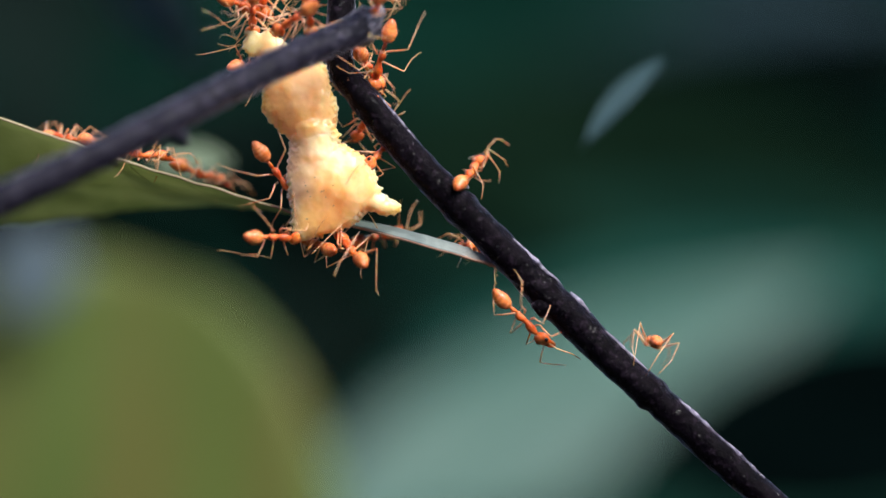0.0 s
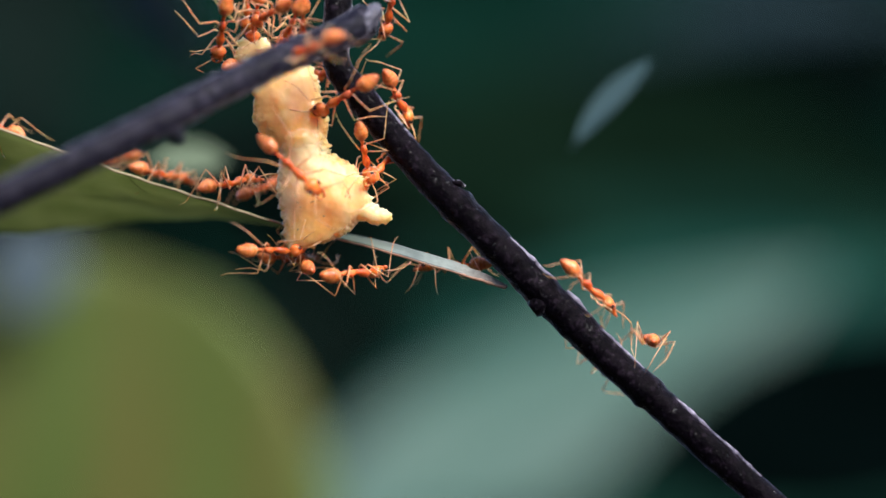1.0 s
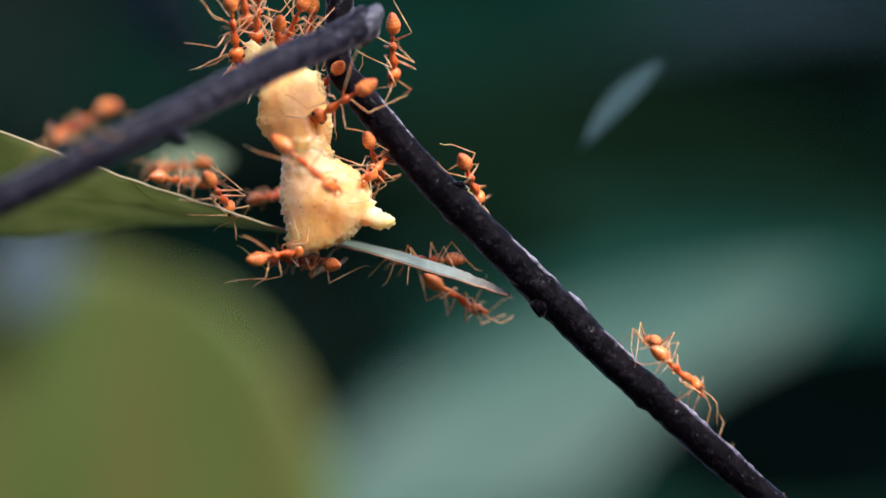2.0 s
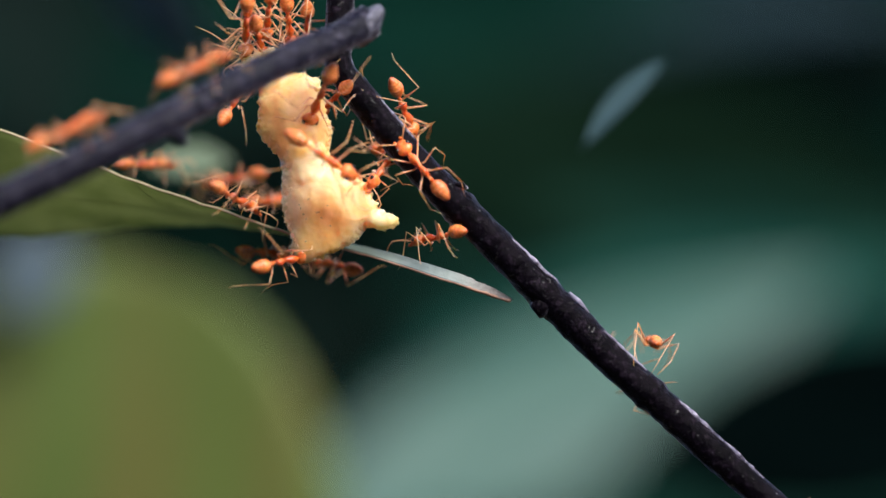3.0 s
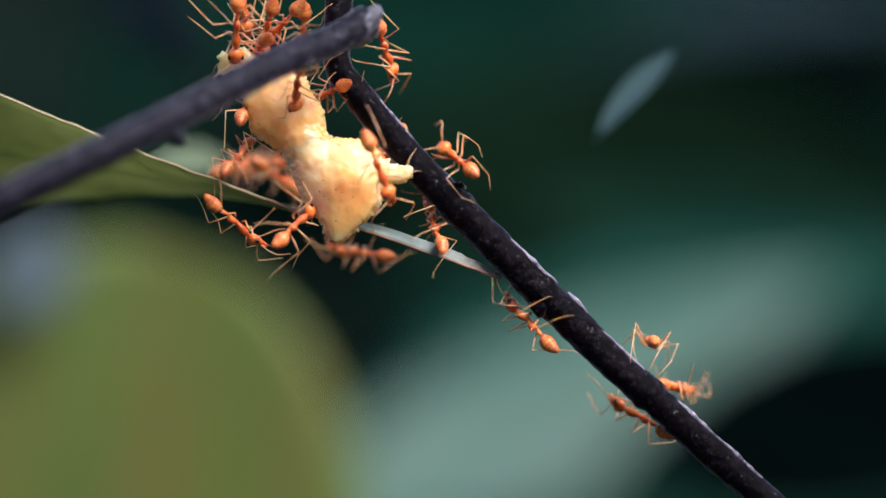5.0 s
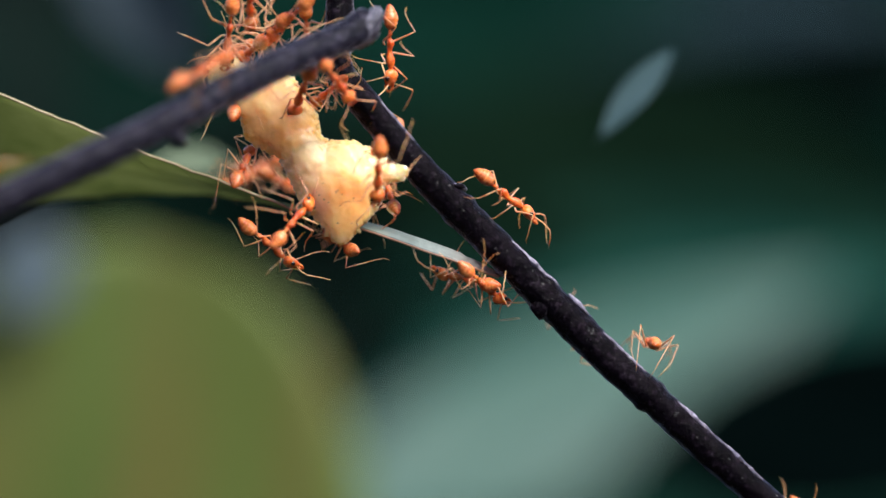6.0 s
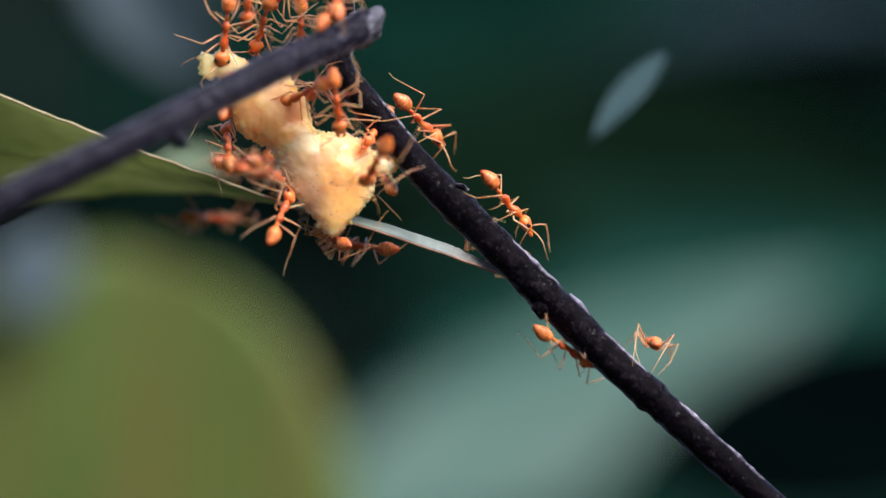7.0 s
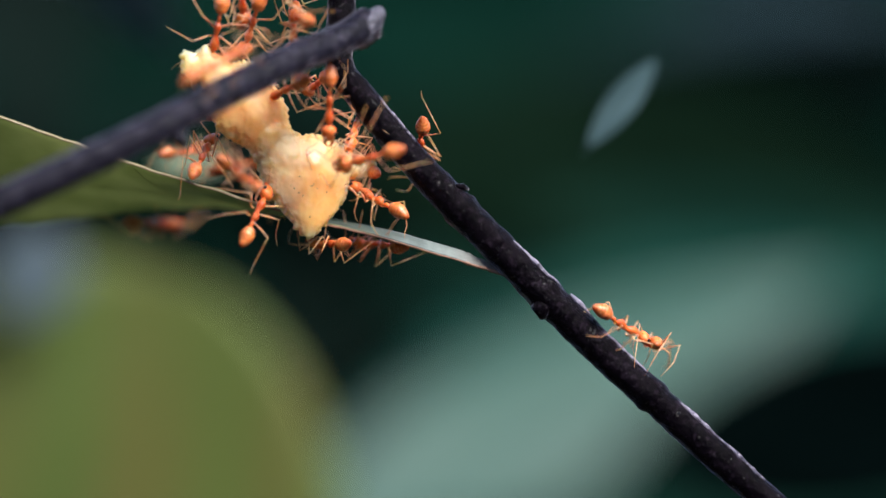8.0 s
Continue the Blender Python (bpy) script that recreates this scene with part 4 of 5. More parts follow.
        (2.6, -0.51, -2.83, 5.88, -52, -36, 127), (2.8, -1.58, -2.90, 6.77, -61, -50, 144), (3, -2.08, -2.89, 7.50, -65, -44, 146), (3.2, -1.72, -2.90, 8.07, -65, -45, 147),
        (3.5, -0.96, -1.91, 9.03, -21, -52, 147), (3.7, 0.04, -0.87, 10.41, 15, -49, 130), (4, -0.66, 0.08, 11.65, -5, -52, 151), (4.2, -0.74, 0.12, 11.83, 20, -54, 127),
        (4.5, -0.40, 0.14, 11.66, 59, -57, 94), (4.7, 0.39, 0.15, 11.16, 45, -54, 106), (4.85, 0.86, 0.18, 9.76, -12, -40, 122), (5, 1.34, 0.21, 8.36, -55, -23, 119),
        (5.1, 2.03, 0.22, 7.56, 1, -19, 92), (5.2, 2.72, 0.23, 6.77, 49, 3, 78), (5.3, 3.41, 0.23, 5.97, 97, 27, 86), (5.5, 5.09, 0.15, 5.18, 49, 37, 46),
        (5.8, 6.10, 0.06, 4.79, 32, 42, 19), (6, 6.09, 0.09, 4.94, 35, 36, 26), (6.5, 6.19, 0.11, 4.22, 44, 42, 36), (7, 6.08, 0.10, 4.28, 43, 46, 32),
        (7.2, 6.88, 0.14, 3.40, 58, 47, 49), (7.4, 8.47, 0.17, 1.97, 57, 37, 56), (7.5, 9.88, 0.10, -0.63, 43, 45, 33), (7.7, 13.54, 0.16, -4.02, 46, 33, 46),
        (8, 16.72, 0.14, -7.01, 36, 28, 36),
    )),
    (0.95, "flat", "bread", (
        (0, -7.42, 2.18, 11.84, -171, 33, 114), (0.5, -7.36, -0.87, 9.41, -176, 55, 112), (1, -6.97, -0.84, 8.53, 141, 47, 80), (1.5, -6.77, -0.82, 8.25, 117, 36, 68),
        (1.7, -6.57, 0.18, 7.83, 113, 35, 66), (2.25, -6.01, 2.19, 8.85, 164, 36, 97), (2.8, -5.45, 4.20, 9.87, -155, 18, 118), (3.5, -4.74, 4.20, 10.61, -160, 20, 115),
        (4.5, -4.34, 4.20, 11.27, 180, 26, 107), (4.93, -4.50, 4.21, 9.46, -141, 9, 119), (5.37, -4.66, 4.21, 7.65, -105, -11, 117), (5.8, -4.81, 4.21, 5.83, -64, -26, 102),
        (6, -4.98, 4.20, 5.40, -58, -30, 103), (6.5, -5.55, 4.21, 6.17, -69, -25, 105), (7, -5.62, 4.20, 6.86, -77, -24, 109), (8, -7.48, 4.22, 7.78, -105, -11, 112),
    )),
    (0.95, "tall", "bread", (
        (0, -5.76, 0.84, 9.11, -92, 34, -128), (0.5, -5.12, 0.84, 7.33, -86, 36, -123), (1, -5.21, -0.16, 7.71, -88, 35, -125), (1.5, -5.48, -0.17, 8.10, -95, 30, -125),
        (3, -5.41, -0.14, 7.64, -85, 41, -127), (3.5, -5.53, -0.16, 8.48, -82, 39, -121), (4, -4.98, -0.17, 9.22, -83, 36, -119), (4.5, -4.76, 0.83, 9.26, -81, 36, -118),
        (6, -5.32, 0.83, 10.02, -84, 35, -119), (7, -6.14, -0.19, 11.29, -82, 31, -113), (7.5, -7.69, -0.18, 11.42, -65, 39, -106), (8, -8.20, -0.17, 11.31, -59, 42, -103),
    )),
    (1.1, "flat", "twig", (
        (0, -5.87, -0.86, 17.18, -177, 54, 117), (0.3, -7.12, -1.85, 15.74, -154, 42, 133), (0.5, -8.60, -2.83, 14.41, -145, 29, 136), (0.7, -8.86, -3.85, 13.96, -138, 26, 142),
        (1, -9.01, -3.85, 13.56, -135, 23, 144), (1.2, -8.89, -3.86, 13.53, -133, 22, 146), (1.5, -8.82, -3.86, 13.45, -131, 20, 147), (1.7, -8.94, -3.87, 13.35, -130, 21, 149),
        (2.3, -9.80, -3.84, 13.11, -142, 27, 138), (2.8, -10.72, -3.82, 13.20, -157, 33, 128), (3, -11.26, -3.82, 13.59, -173, 42, 118), (3.2, -11.88, -3.80, 13.84, 166, 42, 104),
        (3.5, -12.59, -3.79, 13.90, 166, 39, 104), (4, -12.89, -3.79, 14.42, 174, 38, 109), (4.5, -13.20, -3.78, 14.60, 153, 37, 96), (6, -12.83, -3.79, 14.26, 177, 34, 110),
        (6.5, -12.68, -3.79, 14.12, -168, 31, 119), (7, -12.82, -3.80, 14.21, -140, 15, 132), (7.5, -14.04, -3.79, 14.44, -139, 11, 129), (8, -14.73, -3.79, 14.43, -143, 13, 127),
    )),
    (1.05, "tall", "twig", (
        (0, -4.49, 1.23, 24.99, 119, 27, 90), (0.8, -4.53, 1.20, 23.22, 141, 41, 98), (1.2, -5.01, 1.14, 21.11, 169, 53, 118), (1.5, -5.49, 1.13, 20.09, 167, 56, 116),
        (1.7, -5.18, 1.13, 19.31, 157, 58, 109), (2.3, -4.17, 2.17, 16.84, 114, 47, 77), (2.8, -3.76, 2.17, 13.79, 101, 45, 66), (3, -3.54, 2.18, 12.79, 100, 42, 68),
        (3.5, -4.82, 2.18, 13.52, 109, 44, 75), (3.7, -5.06, 1.19, 14.13, 115, 43, 80), (4, -5.49, 1.18, 15.58, 125, 46, 86), (4.5, -6.20, 1.19, 16.82, 114, 41, 80),
        (4.7, -5.66, 1.18, 17.04, 91, 38, 63), (5.2, -5.05, 1.18, 18.96, 119, 47, 81), (5.8, -4.67, 1.14, 19.28, 128, 57, 84), (6, -4.83, 1.06, 18.48, 142, 77, 92),
        (6.2, -4.41, 1.12, 17.72, 126, 62, 81), (6.4, -4.31, 1.13, 15.80, 90, 50, 52), (6.5, -4.01, 1.11, 15.39, 77, 48, 37), (6.7, -3.48, 1.20, 14.12, 74, 27, 58),
        (7, -2.05, 1.16, 11.91, 75, 34, 48), (7.2, -2.10, 1.18, 11.74, 91, 38, 63), (7.5, -2.02, 1.21, 10.72, 95, 32, 73), (8, -2.25, 2.21, 9.61, 135, 37, 96),
    )),
    (1, "narrow", "front", (
        (0, -6.33, -6.89, 20.89, -82, 33, 105), (0.3, -6.34, -8.74, 19.68, -58, 26, 119), (0.5, -7.31, -9.79, 18.62, -46, 23, 132), (0.7, -9.26, -10.85, 17.71, -34, 13, 144),
        (1, -11.68, -12.91, 17.35, -37, 17, 148), (1.2, -15.53, -14.98, 16.14, -40, 24, 150), (1.5, -21.15, -18.07, 15.12, -39, 25, 157), (1.7, -24.65, -19.10, 13.62, -39, 26, 156),
        (2.2, -32.61, -23.17, 9.52, -41, 23, 148), (2.3, -32.74, -23.13, 9.79, -35, -10, 128), (2.4, -32.88, -23.10, 10.06, -15, -39, 100), (2.6, -32.43, -23.13, 9.76, -15, -38, 52),
        (2.8, -32.35, -23.15, 9.86, 4, -30, 39), (3, -31.63, -22.14, 10.01, 12, -24, 32), (3.2, -30.87, -22.14, 10.84, 12, -25, 32), (3.5, -27.56, -21.14, 11.95, 15, -29, 26),
        (3.7, -22.45, -19.08, 13.91, 14, -26, 29), (4, -17.67, -15.97, 17.33, 4, -29, 40), (4.2, -15.54, -13.90, 19.71, -1, -28, 46), (4.5, -12.36, -10.84, 24.27, -3, -30, 46),
        (4.8, -9.78, -7.72, 27.09, -5, -19, 55), (4.93, -9.46, -6.89, 25.92, -62, -18, 93), (5.07, -9.11, -6.89, 24.66, -108, 11, 115), (5.2, -8.76, -6.91, 23.42, -156, 47, 108),
        (5.6, -9.38, -6.97, 17.54, -148, 44, 113), (5.8, -9.93, -6.97, 15.84, -138, 30, 114), (6, -9.35, -6.97, 15.09, 134, 31, 63), (6.4, -8.33, -6.97, 14.05, 128, 32, 55),
        (6.5, -8.17, -6.97, 13.95, 125, 32, 53), (6.7, -8.69, -6.97, 13.32, 155, 39, 74), (7, -9.54, -6.84, 13.01, 170, 51, 82), (7.5, -9.95, -5.84, 12.18, -169, 49, 98),
        (8, -10.32, -5.91, 12.89, -173, 70, 96),
    )),
    (1, "tall", "front", (
        (0, -54.70, -23.18, -1.75, 16, -21, 29), (2, -49.79, -23.18, 1.50, 16, -21, 29), (2.5, -33.09, -22.14, 9.27, 13, -24, 32), (2.8, -24.27, -19.08, 13.86, 14, -25, 30),
        (3, -21.06, -18.04, 15.57, 13, -23, 32), (3.2, -17.30, -14.95, 18.04, 4, -29, 39), (3.5, -14.20, -11.84, 20.36, -12, -31, 53), (3.8, -12.95, -9.77, 21.90, -27, -32, 64),
        (4.4, -10.07, -7.73, 26.60, -21, -32, 60), (8, -9.54, -7.72, 28.81, -32, -33, 67),
    )),
    (1, "narrow", "front", (
        (0, -54.70, -23.18, -1.75, 16, -21, 29), (5, -49.78, -23.19, 1.36, 15, -26, 27), (5.6, -32.03, -22.15, 9.86, 14, -24, 29), (5.8, -26.82, -21.14, 12.45, 17, -22, 27),
        (6, -20.20, -18.05, 15.68, 12, -29, 31), (6.2, -15.97, -14.96, 18.17, 5, -29, 38), (6.4, -13.46, -11.84, 20.16, -2, -25, 47), (6.7, -10.51, -7.73, 22.53, -33, -39, 66),
        (7, -9.58, -6.89, 23.40, -77, -47, 97), (7.4, -9.90, -6.89, 27.17, -69, -41, 90), (8, -9.91, -6.89, 28.92, -72, -34, 90),
    )),
    (1, "narrow", "front", (
        (0, -57.54, -23.18, -2.70, 16, -21, 29), (5.8, -47.11, -23.17, 2.28, 13, -24, 32), (6, -40.50, -23.17, 5.62, 13, -24, 32), (6.2, -31.21, -22.14, 10.30, 13, -23, 32),
        (6.4, -22.49, -19.08, 14.29, 14, -25, 30), (6.5, -19.30, -17.00, 16.02, 9, -24, 36), (6.7, -14.80, -13.93, 18.74, 12, -23, 34), (7, -9.75, -7.73, 22.04, -33, -39, 66),
        (7.3, -7.08, -6.89, 26.15, -57, -40, 82), (8, -7.10, -6.89, 28.92, -58, -34, 82),
    )),
    (1, "narrow", "front", (
        (0, -57.54, -23.18, -2.70, 16, -21, 29), (7, -54.65, -23.18, -1.61, 16, -21, 29), (7.5, -42.64, -23.18, 4.19, 15, -24, 28), (7.6, -34.67, -23.15, 8.32, 9, -22, 38),
        (7.7, -29.72, -22.14, 11.00, 15, -22, 30), (7.8, -26.03, -20.10, 12.66, 14, -24, 30), (7.9, -22.92, -19.04, 14.51, 6, -23, 41), (8, -19.40, -17.01, 16.13, 7, -27, 37),
    )),
    (1, "tall", "leaf", (
        (0, -27.87, 1.17, 8.75, 14, 4, 42), (0.3, -26.58, -0.83, 8.13, 7, -3, 44), (0.5, -25.21, -1.84, 7.97, -5, -19, 42), (0.7, -21.99, -1.83, 6.75, 8, -3, 42),
        (1, -19.06, -1.83, 5.91, 3, -8, 43), (1.2, -19.28, -1.82, 5.71, 13, 3, 46), (1.5, -19.64, -1.81, 5.44, 31, 18, 52), (1.6, -20.13, -1.80, 5.27, 73, 27, 62),
        (1.7, -20.63, -1.79, 5.11, 117, 28, 76), (2.25, -19.77, -2.30, 4.77, 74, 28, 63), (2.8, -18.91, -2.81, 4.42, 34, 20, 53), (3, -18.70, -2.81, 4.54, 34, 20, 54),
        (3.5, -18.28, -1.82, 6.50, -19, -25, 52), (3.75, -19.03, -1.31, 5.84, 18, 5, 49), (4, -19.78, -0.80, 5.18, 59, 31, 67), (4.25, -19.43, -0.30, 7.07, 12, 3, 52),
        (4.5, -19.09, 0.20, 8.96, -33, -27, 63), (6, -18.13, -0.79, 7.98, -10, -32, 77), (6.5, -18.52, -0.81, 8.94, -31, -40, 91), (7, -19.76, -0.81, 9.82, -41, -39, 97),
        (7.5, -21.47, -0.81, 9.28, -16, -39, 82), (8, -22.01, -0.80, 8.90, -4, -35, 74),
    )),
    (1, "flat", "leaf", (
        (0, -23.00, 9.17, 7.17, 26, 15, 44), (0.5, -17.45, 9.18, 4.86, 15, 3, 45), (1, -16.75, 9.19, 5.82, -7, -15, 51), (1.5, -16.24, 9.21, 5.51, -10, -11, 61),
        (3, -16.54, 13.20, 4.72, 3, -4, 55), (3.5, -16.55, 13.20, 5.64, -3, -9, 55), (4, -17.16, 13.18, 5.80, 30, 17, 50), (4.5, -16.24, 13.16, 6.99, 38, 27, 47),
        (6, -15.40, 13.20, 6.65, 30, 15, 54), (6.5, -15.75, 13.19, 7.35, 32, 17, 53), (7, -16.60, 13.19, 7.50, 36, 21, 53), (7.5, -18.06, 13.16, 6.96, 46, 33, 51),
        (8, -19.47, 13.17, 7.20, 40, 28, 49),
    )),
    (1, "flat", "leaf", (
        (0, -35.52, 4.16, 10.38, -19, -6, 141), (0.5, -37.56, 4.17, 9.35, -10, -13, 135), (1, -41.65, 4.15, 11.25, -15, -13, 141), (1.7, -49.66, 4.15, 13.75, -15, -13, 141),
        (8, -51.47, 4.15, 14.52, -15, -13, 141),
    )),
    (1, "tall", "leaf", (
        (0, -34.85, 7.15, 10.09, 18, 8, 39), (0.5, -31.89, 7.16, 7.74, 22, 13, 42), (1, -26.12, 7.16, 6.90, 20, 10, 42), (1.5, -24.06, 7.19, 6.27, 17, 7, 49),
        (2.4, -26.45, 7.20, 7.07, 13, 3, 53), (3, -28.78, 14.19, 8.28, 9, -0, 48), (3.5, -22.81, 14.19, 6.21, 13, 3, 50), (4, -22.28, 14.20, 6.86, 23, 11, 54),
        (4.5, -20.01, 14.18, 8.46, 7, -3, 47), (6, -19.37, 14.19, 6.98, -10, -17, 51), (6.5, -19.36, 14.19, 7.62, 1, -7, 49), (7, -19.75, 14.19, 8.08, 19, 8, 51),
        (7.5, -22.45, 14.18, 9.36, 1, -8, 47), (8, -24.94, 14.20, 9.67, 0, -6, 55),
    )),
    (1, "flat", "bread", (
        (0, -17.61, 2.21, 17.11, 46, -7, 58), (2, -17.97, 2.22, 16.81, 27, -14, 64), (2.8, -18.00, 0.22, 14.30, -21, -28, 82), (3, -19.03, 0.18, 13.78, 6, -37, 67),
        (3.5, -18.25, -0.81, 11.43, -25, -40, 87), (4, -18.05, -0.80, 10.43, -20, -37, 83), (4.5, -17.91, 0.20, 12.32, -19, -37, 83), (5.8, -18.54, 1.20, 14.21, -18, -34, 82),
        (8, -20.51, 1.20, 14.18, -4, -32, 74),
    )),
    (1.05, "flat", "chain", (
        (0, -17.51, -1.78, 21.38, 170, 32, 95), (0.5, -18.56, -2.83, 19.84, 127, 43, 60), (1, -19.94, -2.82, 19.65, -172, 45, 105), (1.5, -19.78, -2.87, 19.66, 153, 59, 77),
        (2.8, -17.96, -1.83, 20.17, 176, 48, 97), (3.5, -18.13, -1.82, 19.95, 174, 48, 95), (4, -18.61, -1.84, 19.51, -176, 51, 103), (4.5, -18.51, -1.85, 19.86, 175, 55, 96),
        (6, -19.44, -2.86, 19.67, -173, 57, 106), (6.5, -19.51, -2.85, 19.91, -178, 53, 102), (7, -19.88, -2.90, 19.75, -167, 67, 112), (7.5, -20.60, -3.92, 19.65, -146, 67, 132),
        (8, -20.66, -3.90, 19.60, -158, 65, 120),
    )),
    (1, "flat", "chain", (
        (0, -16.66, 0.19, 23.42, 175, 39, 97), (0.5, -17.14, 0.18, 21.05, 169, 43, 93), (1, -16.98, -0.81, 20.98, -177, 39, 102), (1.5, -17.41, -0.83, 21.08, -178, 47, 101),
        (2.8, -16.08, 0.20, 21.47, 177, 35, 98), (3.5, -16.19, 0.19, 20.96, -173, 38, 104), (4.5, -16.06, 0.19, 20.40, 173, 42, 95), (6, -16.14, -1.82, 19.77, -128, 22, 130),
        (6.5, -16.14, -1.81, 19.90, -130, 21, 127), (7, -16.60, -1.84, 20.51, -163, 45, 113), (7.5, -17.42, -2.87, 20.52, -147, 50, 127), (8, -17.55, -2.85, 20.32, -159, 48, 116),
    )),
    (1, "tall", "chain", (
        (0, -13.73, -4.81, 20.67, -128, 18, 127), (0.5, -13.52, -4.80, 19.90, -140, 21, 119), (1, -13.70, -2.81, 20.06, -157, 34, 114), (1.5, -13.54, -0.84, 20.41, -141, 37, 128),
        (3, -14.19, 0.20, 20.70, 161, 37, 88), (3.5, -13.73, 0.19, 19.70, -134, 21, 124), (4, -14.61, -2.79, 18.95, -133, 16, 120), (4.5, -14.92, 0.19, 19.99, -136, 25, 125),
        (6, -14.08, -3.85, 20.81, -129, 32, 136), (6.5, -13.79, -6.84, 20.59, -118, 18, 139), (7, -13.17, -3.80, 24.10, -76, -20, 119), (7.5, -13.83, 0.21, 20.75, -124, 11, 122),
        (8, -12.89, -5.76, 20.94, -87, -10, 106),
    )),
    (1, "flat", "chain", (
        (0, -18.10, 0.19, 22.32, 86, 9, 51), (0.25, -17.53, 0.20, 20.84, 129, 31, 69), (0.5, -16.97, 0.21, 19.37, -176, 33, 102), (1, -15.59, -3.79, 21.17, -126, 11, 121),
        (1.5, -14.55, 0.23, 19.59, -175, 22, 101), (3, -16.87, -0.77, 19.21, 151, 26, 87), (3.5, -15.84, 0.22, 19.58, 122, 25, 72), (3.75, -15.96, -1.30, 20.07, 177, 37, 101),
        (4, -16.08, -2.82, 20.56, -129, 23, 130), (4.5, -16.40, 0.23, 18.39, -152, 15, 108), (6, -17.43, -1.77, 18.35, -138, 10, 112), (6.5, -17.14, -4.78, 18.45, -124, 7, 117),
        (7, -14.76, -1.79, 23.41, -135, 15, 118), (8, -14.07, -1.77, 24.40, -143, 14, 112),
    )),
    (0.95, "narrow", "twig", (
        (0, -9.88, 4.18, 17.89, -57, -37, 108), (0.5, -10.19, 3.70, 17.10, -100, -18, 120), (1, -10.50, 3.21, 16.32, -136, 4, 117), (1.5, -10.74, 1.21, 16.40, -163, 17, 113),
        (3, -10.19, 1.19, 13.80, -154, 22, 120), (4, -10.58, 1.19, 14.15, -130, 5, 125), (4.5, -10.50, 1.19, 14.33, -132, 7, 125), (6, -10.67, 0.19, 14.57, -149, 18, 121),
        (7, -11.65, 0.21, 14.88, -148, 10, 116), (7.5, -12.06, 0.21, 15.32, -159, 17, 115), (8, -11.79, 0.21, 15.34, -156, 12, 113),
    )),
    (1, "flat", "chain", (
        (0, -12.6, 4.6, 21.9, 165, 36, 88), (1, -12.9, 4.6, 20.6, 172, 40, 94), (2, -12.4, 4.6, 20.9, 176, 34, 98), (3.2, -12.8, 4.6, 20.3, 168, 38, 92),
        (4.5, -13.1, 4.6, 20.0, -178, 42, 100), (6, -12.7, 4.6, 20.6, 172, 35, 90), (7, -13.4, 4.6, 20.9, 166, 40, 94), (8, -14.1, 4.6, 20.5, 174, 38, 97),
    )),
    (1.05, "tall", "chain", (
        (0, -18.9, 4.2, 24.6, 160, 44, 84), (1, -18.2, 4.2, 22.9, 168, 48, 90), (2, -18.6, 4.2, 23.3, 163, 45, 86), (3.5, -18.2, 4.2, 22.8, 170, 50, 92),
        (4.5, -18.7, 4.2, 22.6, 162, 46, 85), (6, -18.0, 4.2, 23.2, 170, 44, 92), (7, -18.3, 4.2, 23.8, 176, 48, 98), (8, -18.9, 4.2, 23.6, 168, 46, 92),
    )),
    (1, "narrow", "leaf", (
        (0, -36.5, 17.2, 9.6, 12, 6, 150), (1, -33.0, 17.2, 8.6, 20, 9, 158), (1.7, -28.0, 17.2, 8.4, 14, 4, 150), (3, -20.5, 17.2, 6.9, 18, 8, 146),
        (4, -18.2, 17.2, 7.4, 24, 12, 138), (5, -17.9, 17.2, 7.8, 20, 10, 130), (6, -18.1, 17.2, 8.2, 14, 8, 136), (7, -19.0, 17.2, 8.6, 18, 10, 142), (8, -20.3, 17.2, 8.4, 20, 8, 148),
    )),
    (0.95, "astride", "twig", (
        (0, 19.6, 4.5, -8.75, 17, 2, 90), (4, 19.65, 4.5, -8.75, 17, 2, 90), (8, 19.6, 4.5, -8.7, 17, 2, 90),
    )),
)

MASTER = {}
ANT_OBS = []
for size, stance, doing, rows in ANTS:
    t, x, y, z, rx, ry, rz = rows[0]
    m = pose(x * MM, y * MM, z * MM, rx, ry, rz)
    if stance not in MASTER:
        MASTER[stance] = build_ant(stance)
        ant = MASTER[stance]
    else:
        ant = copy_thing(MASTER[stance], m)
    ant.matrix_world = m
    ant.scale = (size,) * 3
    tagged(ant, "slender orange weaver ant " + WHERE[doing])
    ANT_OBS.append((ant, rows, stance))


# ---- motion ----
def spot(rows, t):
    """The place of an ant at t, in mm."""
    for a, b in zip(rows, rows[1:]):
        if t <= b[0]:
            u = (t - a[0]) / (b[0] - a[0])
            return Vector(a[1:4]).lerp(Vector(b[1:4]), u)
    return Vector(rows[-1][1:4])


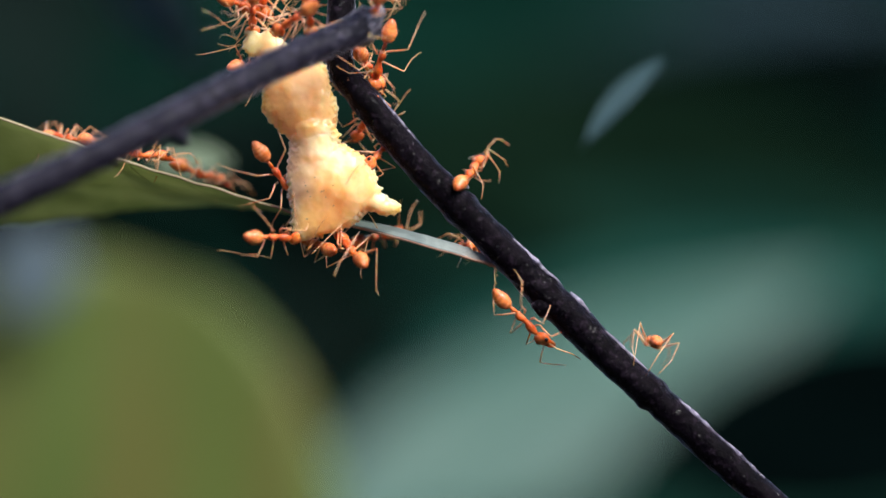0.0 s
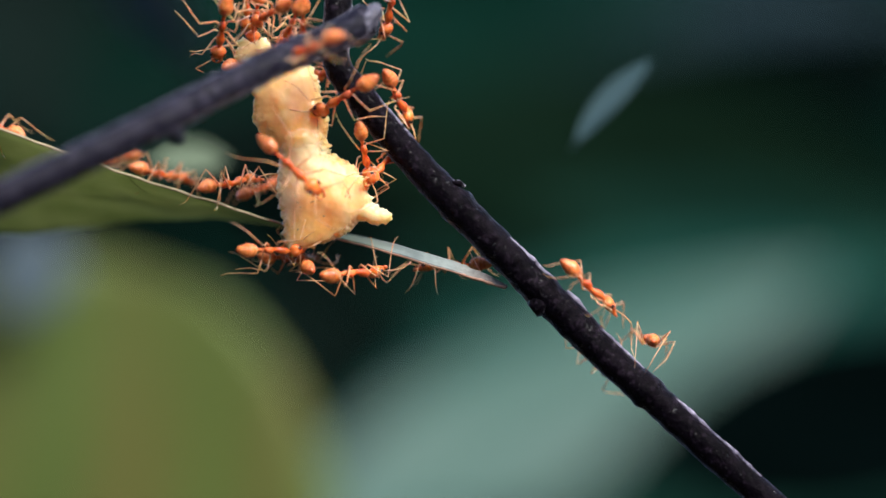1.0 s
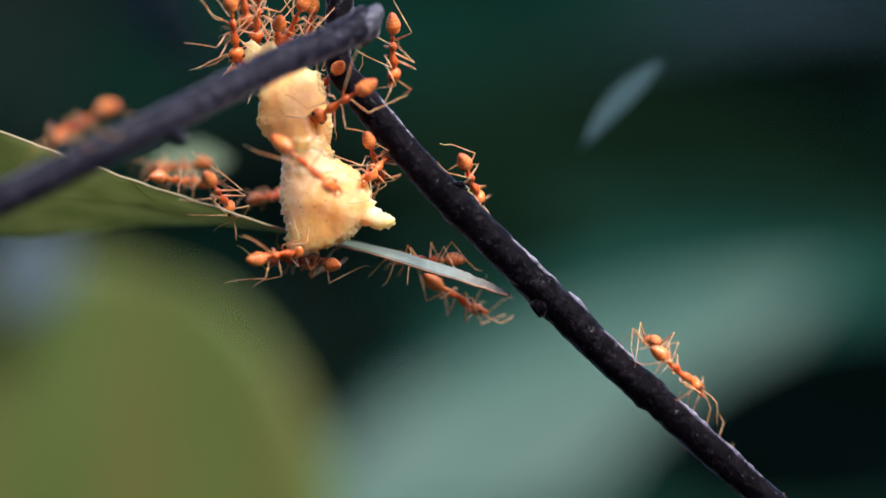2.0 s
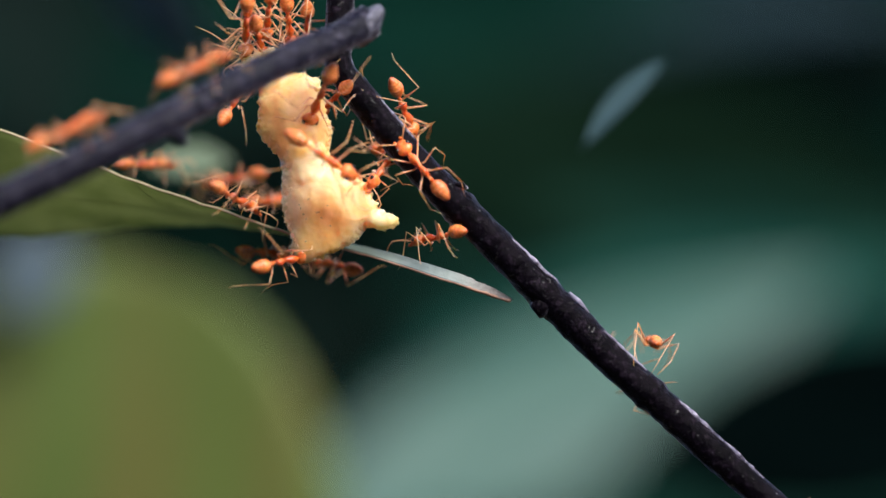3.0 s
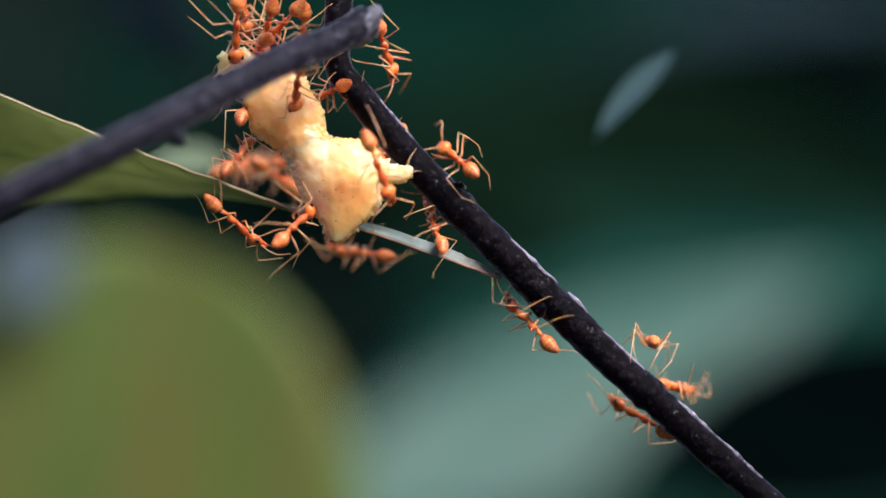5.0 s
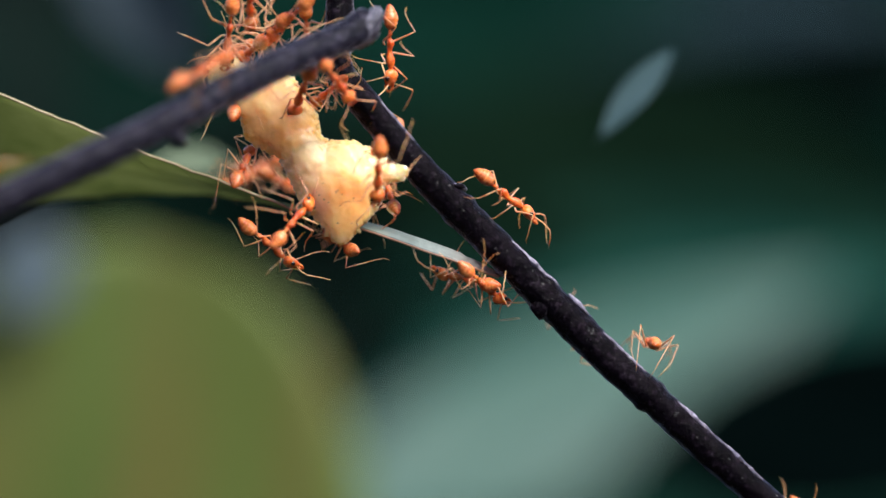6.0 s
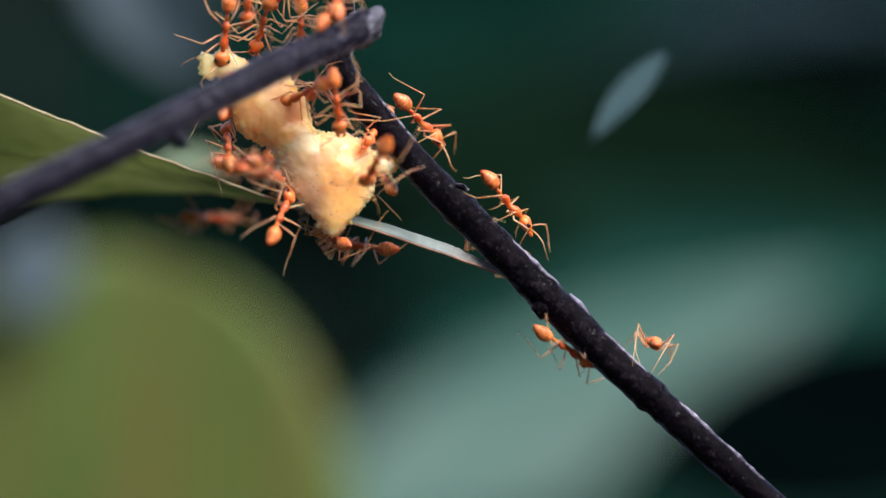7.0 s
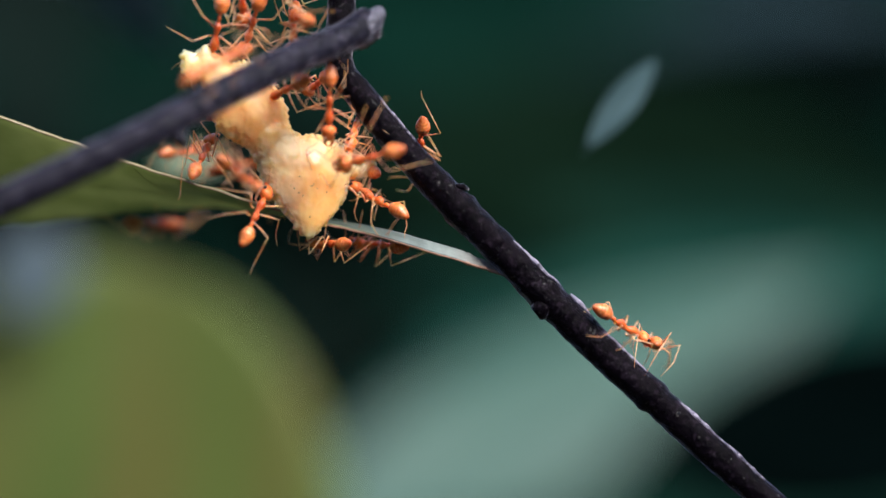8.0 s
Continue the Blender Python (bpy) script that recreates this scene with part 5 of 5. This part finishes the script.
def motions():
    rng = random.Random(8)
    walk(LEAF, [(t, pose(x * MM, y * MM, z * MM, 0, ry, 0)) for t, x, y, z, ry in (
        (0, 0.00, 0, 0.00, 0.00),
        (0.3, 0.17, 0, -1.24, 0.15),
        (0.5, 0.17, 0, -2.28, 0.67),
        (0.75, 0.20, 0, -2.02, 0.67),
        (1, 0.12, 0, -1.75, 0.89),
        (1.5, 0.12, 0, -2.06, 1.04),
        (2.2, 0.27, 0, -2.42, 1.49),
        (3, 0.40, 0, -2.72, 2.01),
        (3.5, 0.55, 0, -2.19, 2.31),
        (4, 0.45, 0, -1.35, 2.53),
        (4.5, -0.2, 0, -0.65, 3.42),
        (6, -0.54, 0, -0.18, 3.57),
        (6.5, -0.82, 0, 0.31, 3.42),
        (7, -0.73, 0, 0.17, 3.05),
        (7.5, -0.11, 0, -0.23, 1.49),
        (8, 0.16, 0, -0.35, 0.74),
)])
    walk(CRUMB_OB, [(t, pose(x * MM, y * MM, z * MM, 0, ry, rz)) for t, x, y, z, ry, rz in (
        (0, -10.19, -1.5, 10.30, 0, 0),
        (0.3, -10.20, -1.5, 9.06, 0, 0),
        (0.5, -10.30, -1.5, 8.22, 0, 0),
        (0.75, -10.58, -1.5, 8.63, 1, -1),
        (1, -10.82, -1.5, 9.15, 1, -2),
        (1.5, -10.69, -1.5, 9.00, 2, -2),
        (2.2, -10.75, -1.5, 8.58, 4, -3),
        (3, -10.87, -1.5, 8.16, 4, -4),
        (3.5, -11.28, -1.5, 8.89, -2, -4),
        (4, -11.13, -1.5, 9.26, -5, -4),
        (4.5, -10.63, -1.5, 9.98, -9, -4),
        (5.2, -10.83, -1.5, 9.98, -13, -2),
        (6, -11.18, -1.5, 9.83, -16, 0),
        (6.5, -11.28, -1.5, 10.17, -18, 0),
        (7, -11.96, -1.5, 10.61, -16, 8),
        (7.5, -13.42, -1.5, 10.50, -15, 20),
        (8, -13.88, -1.5, 10.45, -15, 22),
)])
    give = Matrix.Translation(LUMP_PIVOT * MM)
    walk(LOWER_LUMP, [(t, give @ pose(0, 0, 0, 0, ry, 0) @ give.inverted()) for t, ry in ((0, 15), (0.5, 14), (1, 13), (1.5, 12), (2.8, 6), (3.5, 3), (4, 0), (4.5, 0), (8, 0))])
    for ob, sway in ((SLIVER, ((0, -0.12, -0.00, 0), (0.5, -0.99, -0.47, 0), (1, -0.94, -0.35, 5), (1.5, -0.15, -0.29, 0), (3, 0.00, -0.18, 0), (3.5, 0.00, -0.12, 0), (4, 0.35, 0.06, 15), (4.5, 1.02, 0.64, 5), (6, 1.52, 0.76, 25), (6.5, 0.82, 0.85, 45), (7, 0.64, 0.64, 20), (7.5, 0.18, -0.00, 30), (8, -0.12, -0.41, 40))), (STREAK, ((0, -0.17, -0.00, 52), (3, 0.43, -0.43, 50), (4, 1.38, -1.38, 44), (4.5, 0.22, -0.09, 48), (6, -1.64, -0.17, 20), (6.5, -2.24, -0.22, -25), (7, -0.09, -0.60, 5), (8, -5.35, 3.71, 50))), (YELLOW, ((0, -0.21, -0.00, 0), (0.5, -0.41, -0.82, 0), (1, -0.41, -0.31, 0), (3, 0.51, -0.00, 0), (4, 2.15, 1.44, 0), (4.5, 3.84, 2.97, 0), (6, 4.72, 3.90, 0), (6.5, 4.51, 4.15, 0), (7, 2.46, 1.85, 0), (7.5, 1.03, 0.31, 0), (8, 0.82, 0.31, 0)))):
        base = ob.matrix_world.copy()
        walk(ob, [(t, Matrix.Translation((x * MM, 0, z * MM)) @ base @ pose(0, 0, 0, turn, 0, 0)) for t, x, z, turn in sway])
    for ant, rows, stance in ANT_OBS:
        walk(ant, [(r[0], pose(r[1] * MM, r[2] * MM, r[3] * MM, *r[4:])) for r in rows])
        steps = [i * 0.125 for i in range(65)]
        gone, before, phase = [], spot(rows, 0), 0.0
        for t in steps:
            now = spot(rows, t)
            phase += min(1.7, (now - before).length * 2 * math.pi / 4.2)
            before = now
            gone.append(phase)
        legs = [c for c in ant.children if c.name.startswith("leg")]
        for i, leg in enumerate(legs):
            pair, side = i // 2, 1 if i % 2 == 0 else -1
            place = LEGS[stance][pair][0]
            shift = math.pi * ((pair + i) % 2)
            jig, rate, lean = rng.uniform(0, 6.3), rng.uniform(1.5, 3.5), rng.uniform(-7, 7)
            key = []
            for t, ph in zip(steps, gone):
                s = math.sin(ph + shift)
                c = max(0.0, math.cos(ph + shift))
                swing = 15 * s + 4 * math.sin(rate * t + jig) + lean
                lift = 9 * c * (1 if ph > 0.4 else 0) + 2 * math.sin(1.3 * rate * t + jig)
                key.append((t, pose(place[0] * MM, side * place[1] * MM, place[2] * MM, side * lift, 0, -side * swing)))
            walk(leg, key)
        for i, an in enumerate([c for c in ant.children if c.name.startswith("antenna")]):
            side = 1 if i == 0 else -1
            a, b, c = rng.uniform(0, 6.3), rng.uniform(3, 6), rng.uniform(-10, 15)
            walk(an, [(t, pose(2.95 * MM, side * 0.3 * MM, 0.2 * MM, 6 * math.sin(b * 0.7 * t + a), 10 * math.sin(0.8 * b * t + a) + 5, side * (c + 13 * math.sin(b * t + a)))) for t in (i * 0.25 for i in range(33))])


motions()
